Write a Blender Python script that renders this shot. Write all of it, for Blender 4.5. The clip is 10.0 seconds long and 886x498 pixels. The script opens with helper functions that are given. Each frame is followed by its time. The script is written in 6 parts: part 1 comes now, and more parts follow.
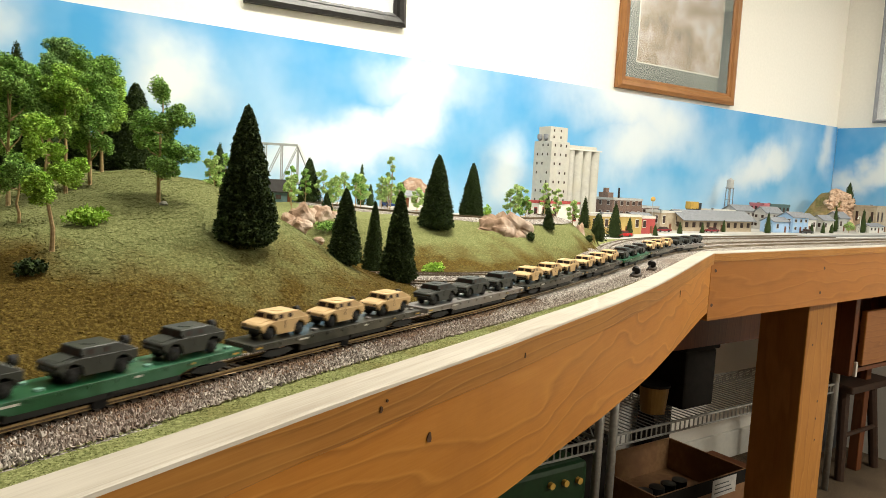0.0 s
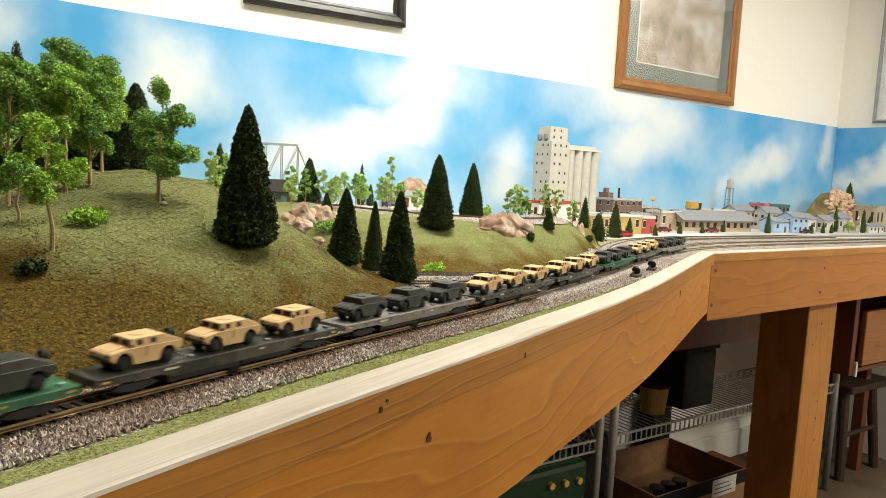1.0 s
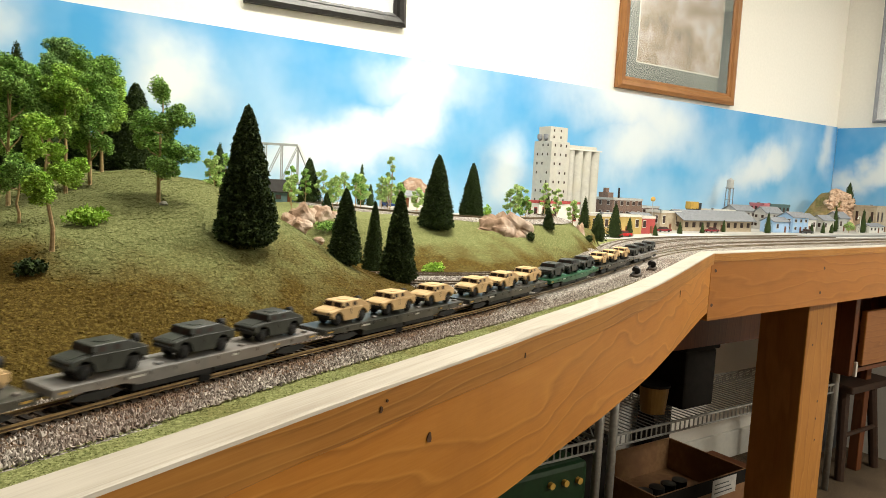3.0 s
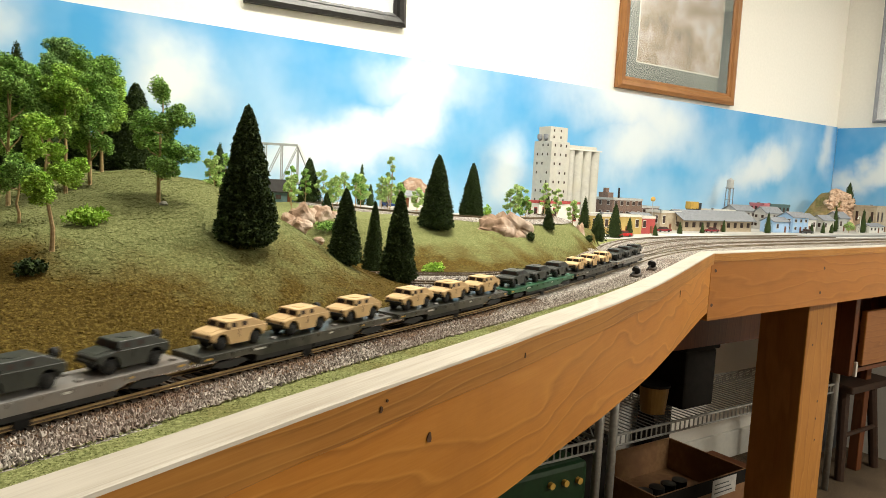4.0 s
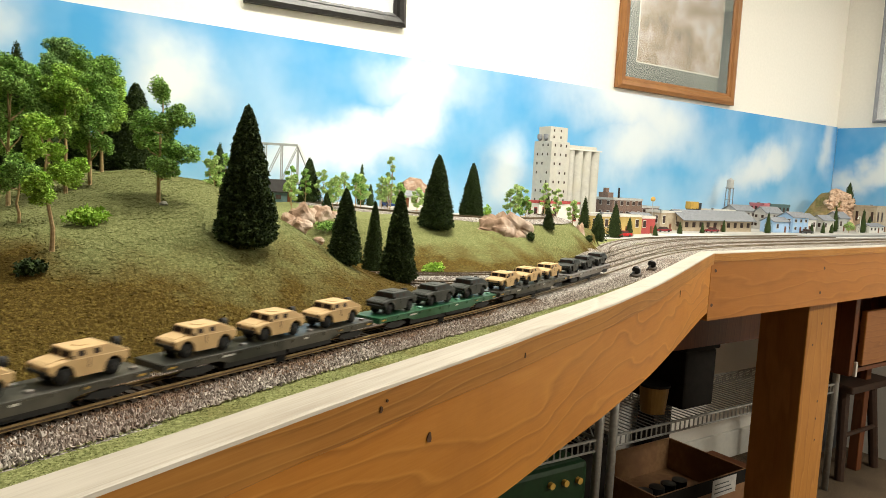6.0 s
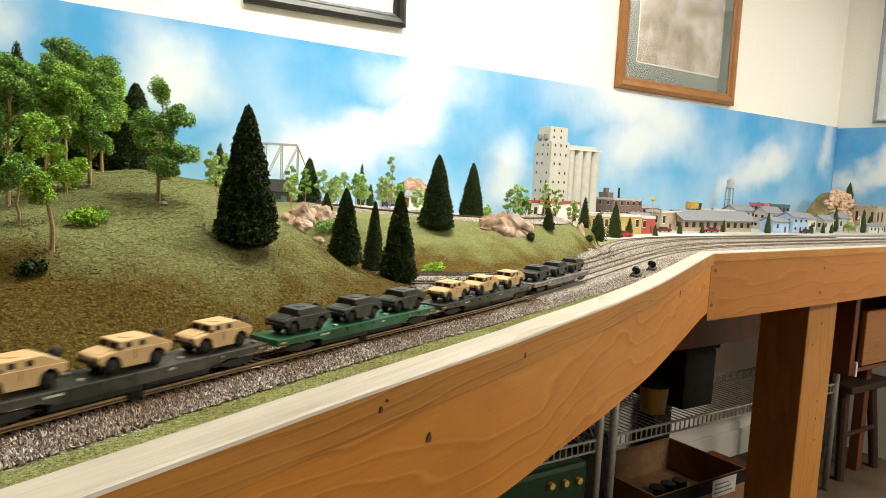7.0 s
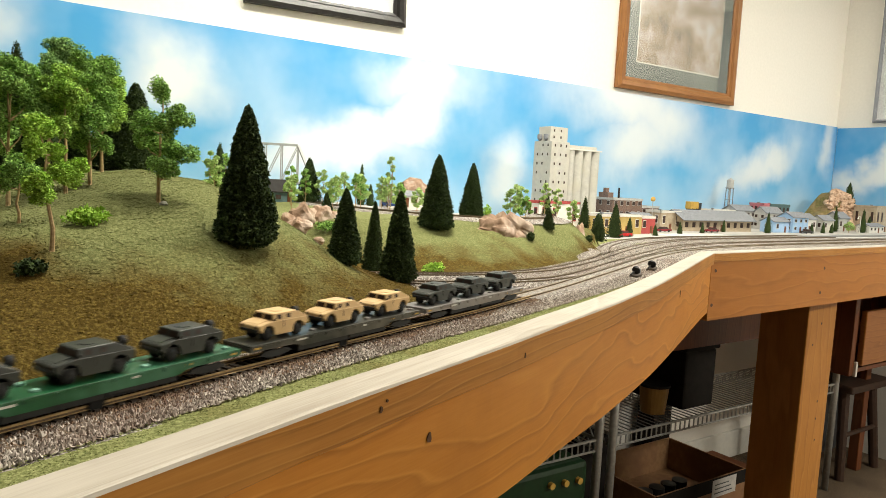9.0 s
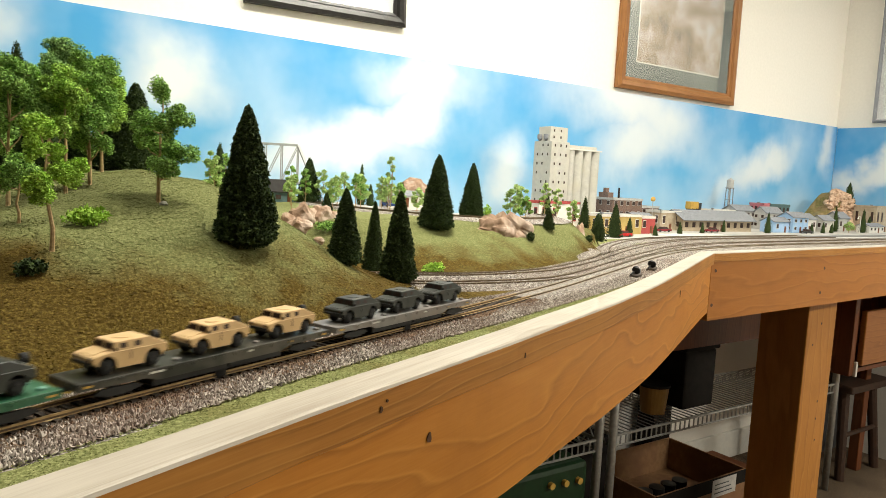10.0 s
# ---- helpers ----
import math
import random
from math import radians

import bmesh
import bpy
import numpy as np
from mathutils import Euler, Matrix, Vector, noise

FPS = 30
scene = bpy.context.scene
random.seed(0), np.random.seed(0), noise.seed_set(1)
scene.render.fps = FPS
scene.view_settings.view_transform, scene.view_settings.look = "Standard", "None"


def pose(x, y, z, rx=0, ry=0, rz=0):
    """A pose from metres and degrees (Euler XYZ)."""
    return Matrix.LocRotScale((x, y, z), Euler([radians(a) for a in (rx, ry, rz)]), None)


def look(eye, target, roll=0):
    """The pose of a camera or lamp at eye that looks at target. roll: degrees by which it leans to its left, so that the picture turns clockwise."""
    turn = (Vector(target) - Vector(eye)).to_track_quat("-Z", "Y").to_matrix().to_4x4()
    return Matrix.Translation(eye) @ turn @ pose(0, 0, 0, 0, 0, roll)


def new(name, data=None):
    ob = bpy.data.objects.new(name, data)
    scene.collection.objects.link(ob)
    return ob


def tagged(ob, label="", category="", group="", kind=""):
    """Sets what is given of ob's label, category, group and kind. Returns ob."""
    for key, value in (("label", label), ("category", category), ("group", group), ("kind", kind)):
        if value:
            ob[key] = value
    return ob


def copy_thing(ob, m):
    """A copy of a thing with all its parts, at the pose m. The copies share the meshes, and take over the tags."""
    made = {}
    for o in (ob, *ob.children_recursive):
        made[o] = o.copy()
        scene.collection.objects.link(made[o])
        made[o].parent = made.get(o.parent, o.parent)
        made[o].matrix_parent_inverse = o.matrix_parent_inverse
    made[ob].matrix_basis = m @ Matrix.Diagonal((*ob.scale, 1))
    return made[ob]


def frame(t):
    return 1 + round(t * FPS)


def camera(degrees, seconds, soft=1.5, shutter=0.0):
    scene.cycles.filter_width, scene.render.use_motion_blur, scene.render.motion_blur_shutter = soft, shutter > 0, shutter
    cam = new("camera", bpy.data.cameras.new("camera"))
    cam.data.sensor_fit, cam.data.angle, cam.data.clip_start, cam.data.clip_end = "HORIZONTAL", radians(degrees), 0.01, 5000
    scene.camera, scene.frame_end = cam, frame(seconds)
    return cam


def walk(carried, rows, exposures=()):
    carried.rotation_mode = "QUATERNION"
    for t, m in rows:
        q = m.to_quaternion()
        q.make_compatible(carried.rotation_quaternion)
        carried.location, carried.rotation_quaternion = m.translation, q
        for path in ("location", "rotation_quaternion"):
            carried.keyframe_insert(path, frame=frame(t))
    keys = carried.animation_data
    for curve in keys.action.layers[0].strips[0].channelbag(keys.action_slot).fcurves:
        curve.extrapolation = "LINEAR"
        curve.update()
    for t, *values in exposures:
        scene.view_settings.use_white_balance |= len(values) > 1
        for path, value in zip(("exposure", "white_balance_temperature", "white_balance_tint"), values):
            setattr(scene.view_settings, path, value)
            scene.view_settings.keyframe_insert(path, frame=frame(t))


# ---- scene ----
cam = camera(64.66, 10.0, soft=0.65, shutter=0.9)
EYE = (0.0, 0.0, 1.12)
YAW, DIP, LEAN = radians(34.16), radians(5.67), 2.91
AIM = (math.sin(YAW) * math.cos(DIP), math.cos(YAW) * math.cos(DIP), 1.12 - math.sin(DIP))
walk(cam, [(0.0, look(EYE, AIM, LEAN)), (10.0, look(EYE, AIM, LEAN))])

# ---- light: warm ceiling fixtures and an added left fill, a dim room ----
scene.view_settings.exposure = 0.0
world = bpy.data.worlds.new("room_world")
scene.world = world
world.use_nodes = True
world.node_tree.nodes["Background"].inputs[0].default_value = (1.0, 0.93, 0.82, 1)
world.node_tree.nodes["Background"].inputs[1].default_value = 0.05


def ceiling_lamp(x, y, z, sx, sy, watts, tint=(1.0, 0.955, 0.82)):
    data = bpy.data.lights.new("ceiling_lamp", "AREA")
    data.shape, data.size, data.size_y, data.energy, data.color = "RECTANGLE", sx, sy, watts, tint
    ob = new("ceiling_lamp", data)
    ob.matrix_world = pose(x, y, z)
    return ob


# third entry is an invented fill that brightens the left trees and sky
LAMPS = ((0.92, 0.84, 1.2, 0.3, 48), (2.80, 0.42, 1.2, 0.3, 24), (-0.50, 0.72, 0.6, 0.3, 10), (2.55, -1.6, 1.0, 0.3, 86))
for lx, ly, sx, sy, watts in LAMPS:
    ceiling_lamp(lx, ly, 2.36, sx, sy, watts)


# ---- materials ----
def shade(name, rough=0.6, metal=0.0, spec=0.4):
    m = bpy.data.materials.new(name)
    m.use_nodes = True
    b = m.node_tree.nodes["Principled BSDF"]
    b.inputs["Roughness"].default_value = rough
    b.inputs["Metallic"].default_value = metal
    b.inputs["Specular IOR Level"].default_value = spec
    return m, m.node_tree, b


def nd(nt, kind, **kw):
    n = nt.nodes.new(kind)
    for k, v in kw.items():
        if k in n.inputs:
            n.inputs[k].default_value = v
    return n


def ramp(nt, fac, stops):
    r = nt.nodes.new("ShaderNodeValToRGB")
    e = r.color_ramp.elements
    while len(e) < len(stops):
        e.new(0.5)
    for el, (p, c) in zip(e, stops):
        el.position, el.color = p, (*c, 1)
    nt.links.new(fac, r.inputs[0])
    return r.outputs[0]


def mixed(nt, fac, a, b, mode="MIX"):
    m = nt.nodes.new("ShaderNodeMix")
    m.data_type, m.blend_type = "RGBA", mode
    for s, v in ((0, fac), (6, a), (7, b)):
        if isinstance(v, bpy.types.NodeSocket):
            nt.links.new(v, m.inputs[s])
        else:
            m.inputs[s].default_value = v if s == 0 else (*v, 1)
    return m.outputs[2]


def coords(nt, scale=(1, 1, 1), space="Object", rot=(0, 0, 0)):
    t = nt.nodes.new("ShaderNodeTexCoord")
    m = nt.nodes.new("ShaderNodeMapping")
    m.inputs["Scale"].default_value = scale
    m.inputs["Rotation"].default_value = rot
    nt.links.new(t.outputs[space], m.inputs[0])
    return m.outputs[0]


def noise_tex(nt, vec, scale, detail=4.0, rough=0.6, distort=0.0):
    n = nd(nt, "ShaderNodeTexNoise", Scale=scale, Detail=detail, Roughness=rough, Distortion=distort)
    nt.links.new(vec, n.inputs["Vector"])
    return n.outputs[0]


def bumped(nt, b, height, strength=0.3, distance=0.002):
    n = nd(nt, "ShaderNodeBump", Strength=strength, Distance=distance)
    nt.links.new(height, n.inputs["Height"])
    nt.links.new(n.outputs[0], b.inputs["Normal"])


def speckled(name, dark, light, scale=60.0, rough=0.7, metal=0.0, spec=0.4, bump=0.1, distance=0.001, wear=None, wear_scale=8.0, per_object=0.0):
    """A plain surface with fine grain and broad wear."""
    m, nt, b = shade(name, rough, metal, spec)
    v = coords(nt)
    fine = noise_tex(nt, v, scale, 6)
    col = ramp(nt, fine, ((0.3, dark), (0.7, light)))
    if wear:
        big = noise_tex(nt, v, wear_scale, 3)
        col = mixed(nt, ramp(nt, big, ((0.45, (0, 0, 0)), (0.7, (1, 1, 1)))), col, wear)
    if per_object:
        info = nt.nodes.new("ShaderNodeObjectInfo")
        h = nd(nt, "ShaderNodeHueSaturation")
        mp = nd(nt, "ShaderNodeMapRange")
        mp.inputs[3].default_value, mp.inputs[4].default_value = 1 - per_object, 1 + per_object
        nt.links.new(info.outputs["Random"], mp.inputs[0])
        nt.links.new(mp.outputs[0], h.inputs["Value"])
        nt.links.new(col, h.inputs["Color"])
        col = h.outputs[0]
    nt.links.new(col, b.inputs["Base Color"])
    bumped(nt, b, fine, bump, distance)
    return m


def foliage(name, dark, light):
    m, nt, b = shade(name, 0.85, 0, 0.15)
    g = nt.nodes.new("ShaderNodeNewGeometry")
    col = ramp(nt, g.outputs["Random Per Island"], ((0.0, dark), (1.0, light)))
    nt.links.new(col, b.inputs["Base Color"])
    return m


def wood(name, dark, mid, light, along="X", rings=40.0, rough=0.45, heading=0.0, sway=5.0, streak=0.35):
    """Varnished pine, the board running at heading degrees: growth lines that wander lengthwise, fine pores and broad stains."""
    m, nt, b = shade(name, rough, 0, 0.25)
    base = coords(nt, rot=(0, 0, radians(-heading)))
    k = "XYZ".index(along)

    def stretched(lengthwise, across):
        mp = nt.nodes.new("ShaderNodeMapping")
        mp.inputs["Scale"].default_value = tuple(lengthwise if i == k else across for i in range(3))
        nt.links.new(base, mp.inputs[0])
        return mp.outputs[0]

    def sum_of(a, ka, c):
        n = nt.nodes.new("ShaderNodeMath")
        n.operation = "MULTIPLY_ADD"
        nt.links.new(a, n.inputs[0])
        n.inputs[1].default_value = ka
        nt.links.new(c, n.inputs[2])
        return n.outputs[0]

    pos = nt.nodes.new("ShaderNodeSeparateXYZ")
    nt.links.new(base, pos.inputs[0])
    zero = nt.nodes.new("ShaderNodeValue")
    zero.outputs[0].default_value = 0.0
    across = sum_of(pos.outputs[0 if along == "Z" else 2], rings, zero.outputs[0])
    warp = noise_tex(nt, stretched(3.0, 13.0), 1.0, 2.5, 0.45, 0.3)
    ring = nt.nodes.new("ShaderNodeMath")
    ring.operation = "FRACT"
    nt.links.new(sum_of(warp, sway, across), ring.inputs[0])
    grain = noise_tex(nt, stretched(14.0, 520.0), 1.0, 4, 0.65)
    col = ramp(nt, ring.outputs[0], ((0.0, mid), (0.55, mid), (0.80, dark), (0.90, light), (1.0, mid)))
    col = mixed(nt, streak, col, ramp(nt, grain, ((0.30, dark), (0.5, mid), (0.70, light))))
    big = noise_tex(nt, stretched(5.0, 16.0), 1.0, 4)
    col = mixed(nt, ramp(nt, big, ((0.42, (0, 0, 0)), (0.72, (0.55, 0.55, 0.55)))), col, light)
    stain = noise_tex(nt, coords(nt), 11.0, 4)
    col = mixed(nt, ramp(nt, stain, ((0.50, (0, 0, 0)), (0.80, (0.55, 0.55, 0.55)))), col, dark)
    nt.links.new(col, b.inputs["Base Color"])
    bumped(nt, b, grain, 0.15, 0.0006)
    return m


def glassy(name):
    m, nt, b = shade(name, 0.03, 0, 0.5)
    b.inputs["Transmission Weight"].default_value = 1.0
    b.inputs["IOR"].default_value = 1.45
    return m


def grass_mat(name, foot, crest, top, drift=0.0, tone=1.0):
    """Scatter grass: earth low on the banks (foot), turf on the crests, their tones also carrying lit crest and shaded
    foot; drift lets it green along x.
    """
    m, nt, b = shade(name, 0.95, 0, 0.1)
    v = coords(nt)
    fine = noise_tex(nt, v, 420, 4, 0.8)
    grain = nt.nodes.new("ShaderNodeNewGeometry")
    spread = nt.nodes.new("ShaderNodeMath")
    spread.operation = "MULTIPLY_ADD"
    nt.links.new(grain.outputs["Random Per Island"], spread.inputs[0])
    spread.inputs[1].default_value = 0.26
    nt.links.new(fine, spread.inputs[2])
    centred = nt.nodes.new("ShaderNodeMath")
    centred.operation = "SUBTRACT"
    nt.links.new(spread.outputs[0], centred.inputs[0])
    centred.inputs[1].default_value = 0.13
    fine = centred.outputs[0]
    mid = noise_tex(nt, v, 24, 5, 0.65)
    big = noise_tex(nt, v, 6.5, 4, 0.6)
    k = lambda *c: tuple(q * tone for q in c)
    # turf paler and earth darker than they are: crest light and slope shade painted in
    green = ramp(nt, fine, ((0.26, k(0.125, 0.140, 0.042)), (0.5, k(0.265, 0.285, 0.105)), (0.74, k(0.54, 0.56, 0.25))))
    brown = ramp(nt, fine, ((0.26, k(0.060, 0.037, 0.006)), (0.52, k(0.130, 0.083, 0.014)), (0.76, k(0.38, 0.28, 0.065))))
    pos = nt.nodes.new("ShaderNodeSeparateXYZ")
    nt.links.new(v, pos.inputs[0])
    low = nd(nt, "ShaderNodeMapRange")
    for i, val in ((1, 1.0), (2, top), (3, foot), (4, crest)):
        low.inputs[i].default_value = val
    nt.links.new(pos.outputs[2], low.inputs[0])
    side = nd(nt, "ShaderNodeMapRange")
    for i, val in ((1, 0.05), (2, 0.42), (3, 0.5 * drift), (4, -drift)):
        side.inputs[i].default_value = val
    nt.links.new(pos.outputs[0], side.inputs[0])
    total = big
    for extra in (low.outputs[0], side.outputs[0]):
        add = nt.nodes.new("ShaderNodeMath")
        nt.links.new(total, add.inputs[0])
        nt.links.new(extra, add.inputs[1])
        total = add.outputs[0]
    add2 = nt.nodes.new("ShaderNodeMath")
    add2.operation = "MULTIPLY_ADD"
    nt.links.new(mid, add2.inputs[0])
    add2.inputs[1].default_value = 0.5
    nt.links.new(total, add2.inputs[2])
    f = ramp(nt, add2.outputs[0], ((0.70, (0, 0, 0)), (1.0, (1, 1, 1))))
    nt.links.new(mixed(nt, f, green, brown), b.inputs["Base Color"])
    bumped(nt, b, fine, 0.35, 0.002)
    return m


def sky_mat(name, axis, clouds):
    """Printed sky: blue deepest above, with soft white clouds at (along, height, half width, half height)."""
    m, nt, b = shade(name, 0.45, 0, 0.3)
    v = coords(nt)
    wob = nd(nt, "ShaderNodeTexNoise", Scale=5.0, Detail=4.0, Roughness=0.55)
    nt.links.new(v, wob.inputs["Vector"])
    shift = nt.nodes.new("ShaderNodeVectorMath")
    shift.operation = "MULTIPLY_ADD"
    nt.links.new(wob.outputs["Color"], shift.inputs[0])
    shift.inputs[1].default_value = (0.20, 0.20, 0.20)
    nt.links.new(v, shift.inputs[2])
    pos = nt.nodes.new("ShaderNodeSeparateXYZ")
    nt.links.new(shift.outputs[0], pos.inputs[0])
    flat = nt.nodes.new("ShaderNodeCombineXYZ")
    nt.links.new(pos.outputs[axis], flat.inputs[0])
    nt.links.new(pos.outputs[2], flat.inputs[1])
    total = None
    for cx, cz, rx, rz, lean, *white in clouds:
        mp = nt.nodes.new("ShaderNodeMapping")
        mp.vector_type = "TEXTURE"
        mp.inputs["Location"].default_value = (cx + 0.10, cz + 0.10, 0)
        mp.inputs["Rotation"].default_value = (0, 0, lean)
        mp.inputs["Scale"].default_value = (rx, rz, 1)
        nt.links.new(flat.outputs[0], mp.inputs[0])
        ln = nt.nodes.new("ShaderNodeVectorMath")
        ln.operation = "LENGTH"
        nt.links.new(mp.outputs[0], ln.inputs[0])
        mr = nd(nt, "ShaderNodeMapRange")
        mr.interpolation_type = "SMOOTHSTEP"
        for i, val in ((1, 1.50), (2, 0.15), (3, 0.0), (4, white[0] if white else 0.88)):
            mr.inputs[i].default_value = val
        nt.links.new(ln.outputs["Value"], mr.inputs[0])
        if total is None:
            total = mr.outputs[0]
        else:
            mx = nt.nodes.new("ShaderNodeMath")
            mx.operation = "MAXIMUM"
            nt.links.new(total, mx.inputs[0])
            nt.links.new(mr.outputs[0], mx.inputs[1])
            total = mx.outputs[0]
    hi = nd(nt, "ShaderNodeMapRange")
    for i, val in ((1, 1.0), (2, 1.45)):
        hi.inputs[i].default_value = val
    pz = nt.nodes.new("ShaderNodeSeparateXYZ")
    nt.links.new(v, pz.inputs[0])
    nt.links.new(pz.outputs[2], hi.inputs[0])
    blue = ramp(nt, hi.outputs[0], ((0.0, (0.36, 0.59, 0.78)), (0.40, (0.11, 0.39, 0.68)), (1.0, (0.06, 0.32, 0.645))))
    haze = noise_tex(nt, v, 3.5, 4, 0.5)
    blue = mixed(nt, ramp(nt, haze, ((0.40, (0, 0, 0)), (0.75, (0.42, 0.42, 0.42)))), blue, (0.7, 0.8, 0.86))
    nt.links.new(mixed(nt, total, blue, (0.82, 0.82, 0.79)), b.inputs["Base Color"])
    return m


M = {}
M["sky"] = sky_mat("printed_sky", 0, ((0.40, 1.32, 0.115, 0.10, -0.5), (0.95, 1.26, 0.34, 0.075, 0.55), (0.78, 1.17, 0.25, 0.07, 0.1), (1.06, 1.40, 0.16, 0.06, 0.2), (1.38, 1.16, 0.085, 0.10, 0.0, 0.72), (1.92, 1.41, 0.40, 0.12, -0.2, 0.78), (1.96, 1.29, 0.24, 0.11, 0.3, 0.74),
                                       (2.70, 1.225, 0.22, 0.075, 0.5, 0.74), (2.80, 1.27, 0.16, 0.07, 0.3, 0.76), (2.50, 1.13, 0.14, 0.05, 0.3, 0.5), (3.22, 1.34, 0.060, 0.12, 0.0, 0.7), (-0.02, 1.40, 0.12, 0.07, 0.0), (-0.5, 1.3, 0.3, 0.12, 0.2), (-1.5, 1.25, 0.4, 0.12, 0.0)))
M["sky_east"] = sky_mat("printed_sky_east", 1, ((1.50, 1.27, 0.22, 0.055, -0.75), (0.8, 1.3, 0.2, 0.1, 0.0), (1.62, 1.18, 0.10, 0.06, 0.0)))
M["grass"] = grass_mat("scatter_grass", 0.50, -0.34, 1.098, 0.12, 0.57)
M["turf"] = grass_mat("green_turf", -0.06, -0.06, 1.09, 0.0, 0.70)
M["bank"] = grass_mat("bank_grass", 0.26, -0.16, 1.046, 0.0, 0.56)
M["paint"] = speckled("cream_wall_paint", (0.80, 0.775, 0.71), (0.85, 0.82, 0.755), 90, 0.7, bump=0.05)
# the next two tones are invented for unseen surfaces, dark to lower the ambient light
M["ceil"] = speckled("bounce_dimming_grey", (0.36, 0.35, 0.33), (0.44, 0.43, 0.41), 120, 0.9)
M["dim_wall"] = speckled("bounce_dimming_brown", (0.13, 0.085, 0.05), (0.20, 0.14, 0.085), 40, 0.6)
M["white"] = speckled("white_trim_paint", (0.62, 0.60, 0.55), (0.7, 0.68, 0.62), 50, 0.4)
M["carpet"] = speckled("brown_carpet", (0.035, 0.022, 0.012), (0.20, 0.14, 0.085), 200, 0.95, bump=0.8, distance=0.004, wear=(0.075, 0.05, 0.03))
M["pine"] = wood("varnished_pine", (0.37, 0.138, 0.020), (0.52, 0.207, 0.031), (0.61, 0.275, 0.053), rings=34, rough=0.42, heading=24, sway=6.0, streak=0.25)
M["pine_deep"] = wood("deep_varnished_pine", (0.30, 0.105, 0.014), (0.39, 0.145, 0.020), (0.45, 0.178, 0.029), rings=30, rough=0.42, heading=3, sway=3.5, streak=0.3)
M["pine_up"] = wood("varnished_pine_upright", (0.30, 0.12, 0.024), (0.41, 0.175, 0.036), (0.48, 0.22, 0.054), "Z", 30, 0.5, sway=3.0)
# pale cap tones hold both worn wood and the lamp gloss on its top
M["cap"] = wood("worn_highlight_pine_cap", (0.29, 0.245, 0.19), (0.40, 0.355, 0.295), (0.49, 0.45, 0.385), rings=60, rough=0.5, heading=24, sway=4.0, streak=0.55)
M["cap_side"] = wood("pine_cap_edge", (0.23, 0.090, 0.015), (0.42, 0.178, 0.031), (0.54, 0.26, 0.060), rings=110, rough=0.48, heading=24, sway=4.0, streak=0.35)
M["dark_wood"] = wood("dark_stained_wood", (0.09, 0.03, 0.012), (0.15, 0.05, 0.02), (0.21, 0.075, 0.028), "Z")
M["oak"] = wood("oak_moulding", (0.15, 0.055, 0.015), (0.27, 0.115, 0.035), (0.36, 0.17, 0.06), "X", 60, 0.35, sway=4.0)
M["black"] = speckled("black_lacquer", (0.012, 0.011, 0.011), (0.03, 0.028, 0.027), 80, 0.3)
M["conifer"] = foliage("conifer_needles", (0.012, 0.022, 0.008), (0.058, 0.088, 0.026))
M["leaf"] = foliage("leaf_flock", (0.036, 0.105, 0.016), (0.44, 0.70, 0.18))
M["leaf_mid"] = foliage("light_leaf_flock", (0.075, 0.18, 0.018), (0.54, 0.78, 0.17))
M["leaf_blue"] = foliage("blue_green_leaf_flock", (0.036, 0.10, 0.028), (0.44, 0.68, 0.25))
M["leaf_bright"] = foliage("bright_leaf_flock", (0.13, 0.27, 0.02), (0.52, 0.76, 0.14))
M["leaf_pale"] = foliage("pale_leaf_flock", (0.19, 0.33, 0.08), (0.55, 0.68, 0.27))
M["bark"] = speckled("pale_bark", (0.30, 0.20, 0.10), (0.58, 0.43, 0.23), 300, 0.9, bump=0.5)
M["rock"] = speckled("pink_cast_rock", (0.20, 0.12, 0.075), (0.40, 0.27, 0.185), 55, 0.9, bump=0.7, distance=0.003, wear=(0.48, 0.39, 0.32), wear_scale=30)
M["steel"] = speckled("rail_brass_rust", (0.30, 0.20, 0.085), (0.52, 0.37, 0.17), 120, 0.45, 0.4)
M["rail_side"] = speckled("rusty_rail_web", (0.055, 0.034, 0.018), (0.15, 0.10, 0.055), 160, 0.7, 0.2)
M["rail_worn"] = speckled("worn_rail", (0.22, 0.18, 0.12), (0.42, 0.35, 0.25), 120, 0.4, 0.6)
M["tie_grey"] = speckled("weathered_tie", (0.27, 0.24, 0.21), (0.44, 0.405, 0.365), 200, 0.9)
M["rail_dull"] = speckled("dull_rail", (0.13, 0.095, 0.06), (0.27, 0.21, 0.14), 120, 0.42, 0.6)
M["tie"] = speckled("dark_tie", (0.03, 0.022, 0.016), (0.085, 0.065, 0.05), 200, 0.85)


def stone_mat(name, tones):
    m, nt, b = shade(name, 0.9, 0, 0.2)
    g = nt.nodes.new("ShaderNodeNewGeometry")
    n = noise_tex(nt, coords(nt), 9.0, 3)
    col = ramp(nt, g.outputs["Random Per Island"], tones)
    nt.links.new(mixed(nt, ramp(nt, n, ((0.45, (0, 0, 0)), (0.65, (0.45, 0.45, 0.45)))), col, (0.20, 0.13, 0.10)), b.inputs["Base Color"])
    return m


M["ballast"] = stone_mat("grey_ballast", ((0.0, (0.08, 0.066, 0.055)), (0.5, (0.29, 0.25, 0.215)), (1.0, (0.60, 0.55, 0.49))))
M["ballast_brown"] = stone_mat("rusty_ballast", ((0.0, (0.06, 0.035, 0.02)), (0.5, (0.185, 0.115, 0.070)), (1.0, (0.38, 0.265, 0.18))))


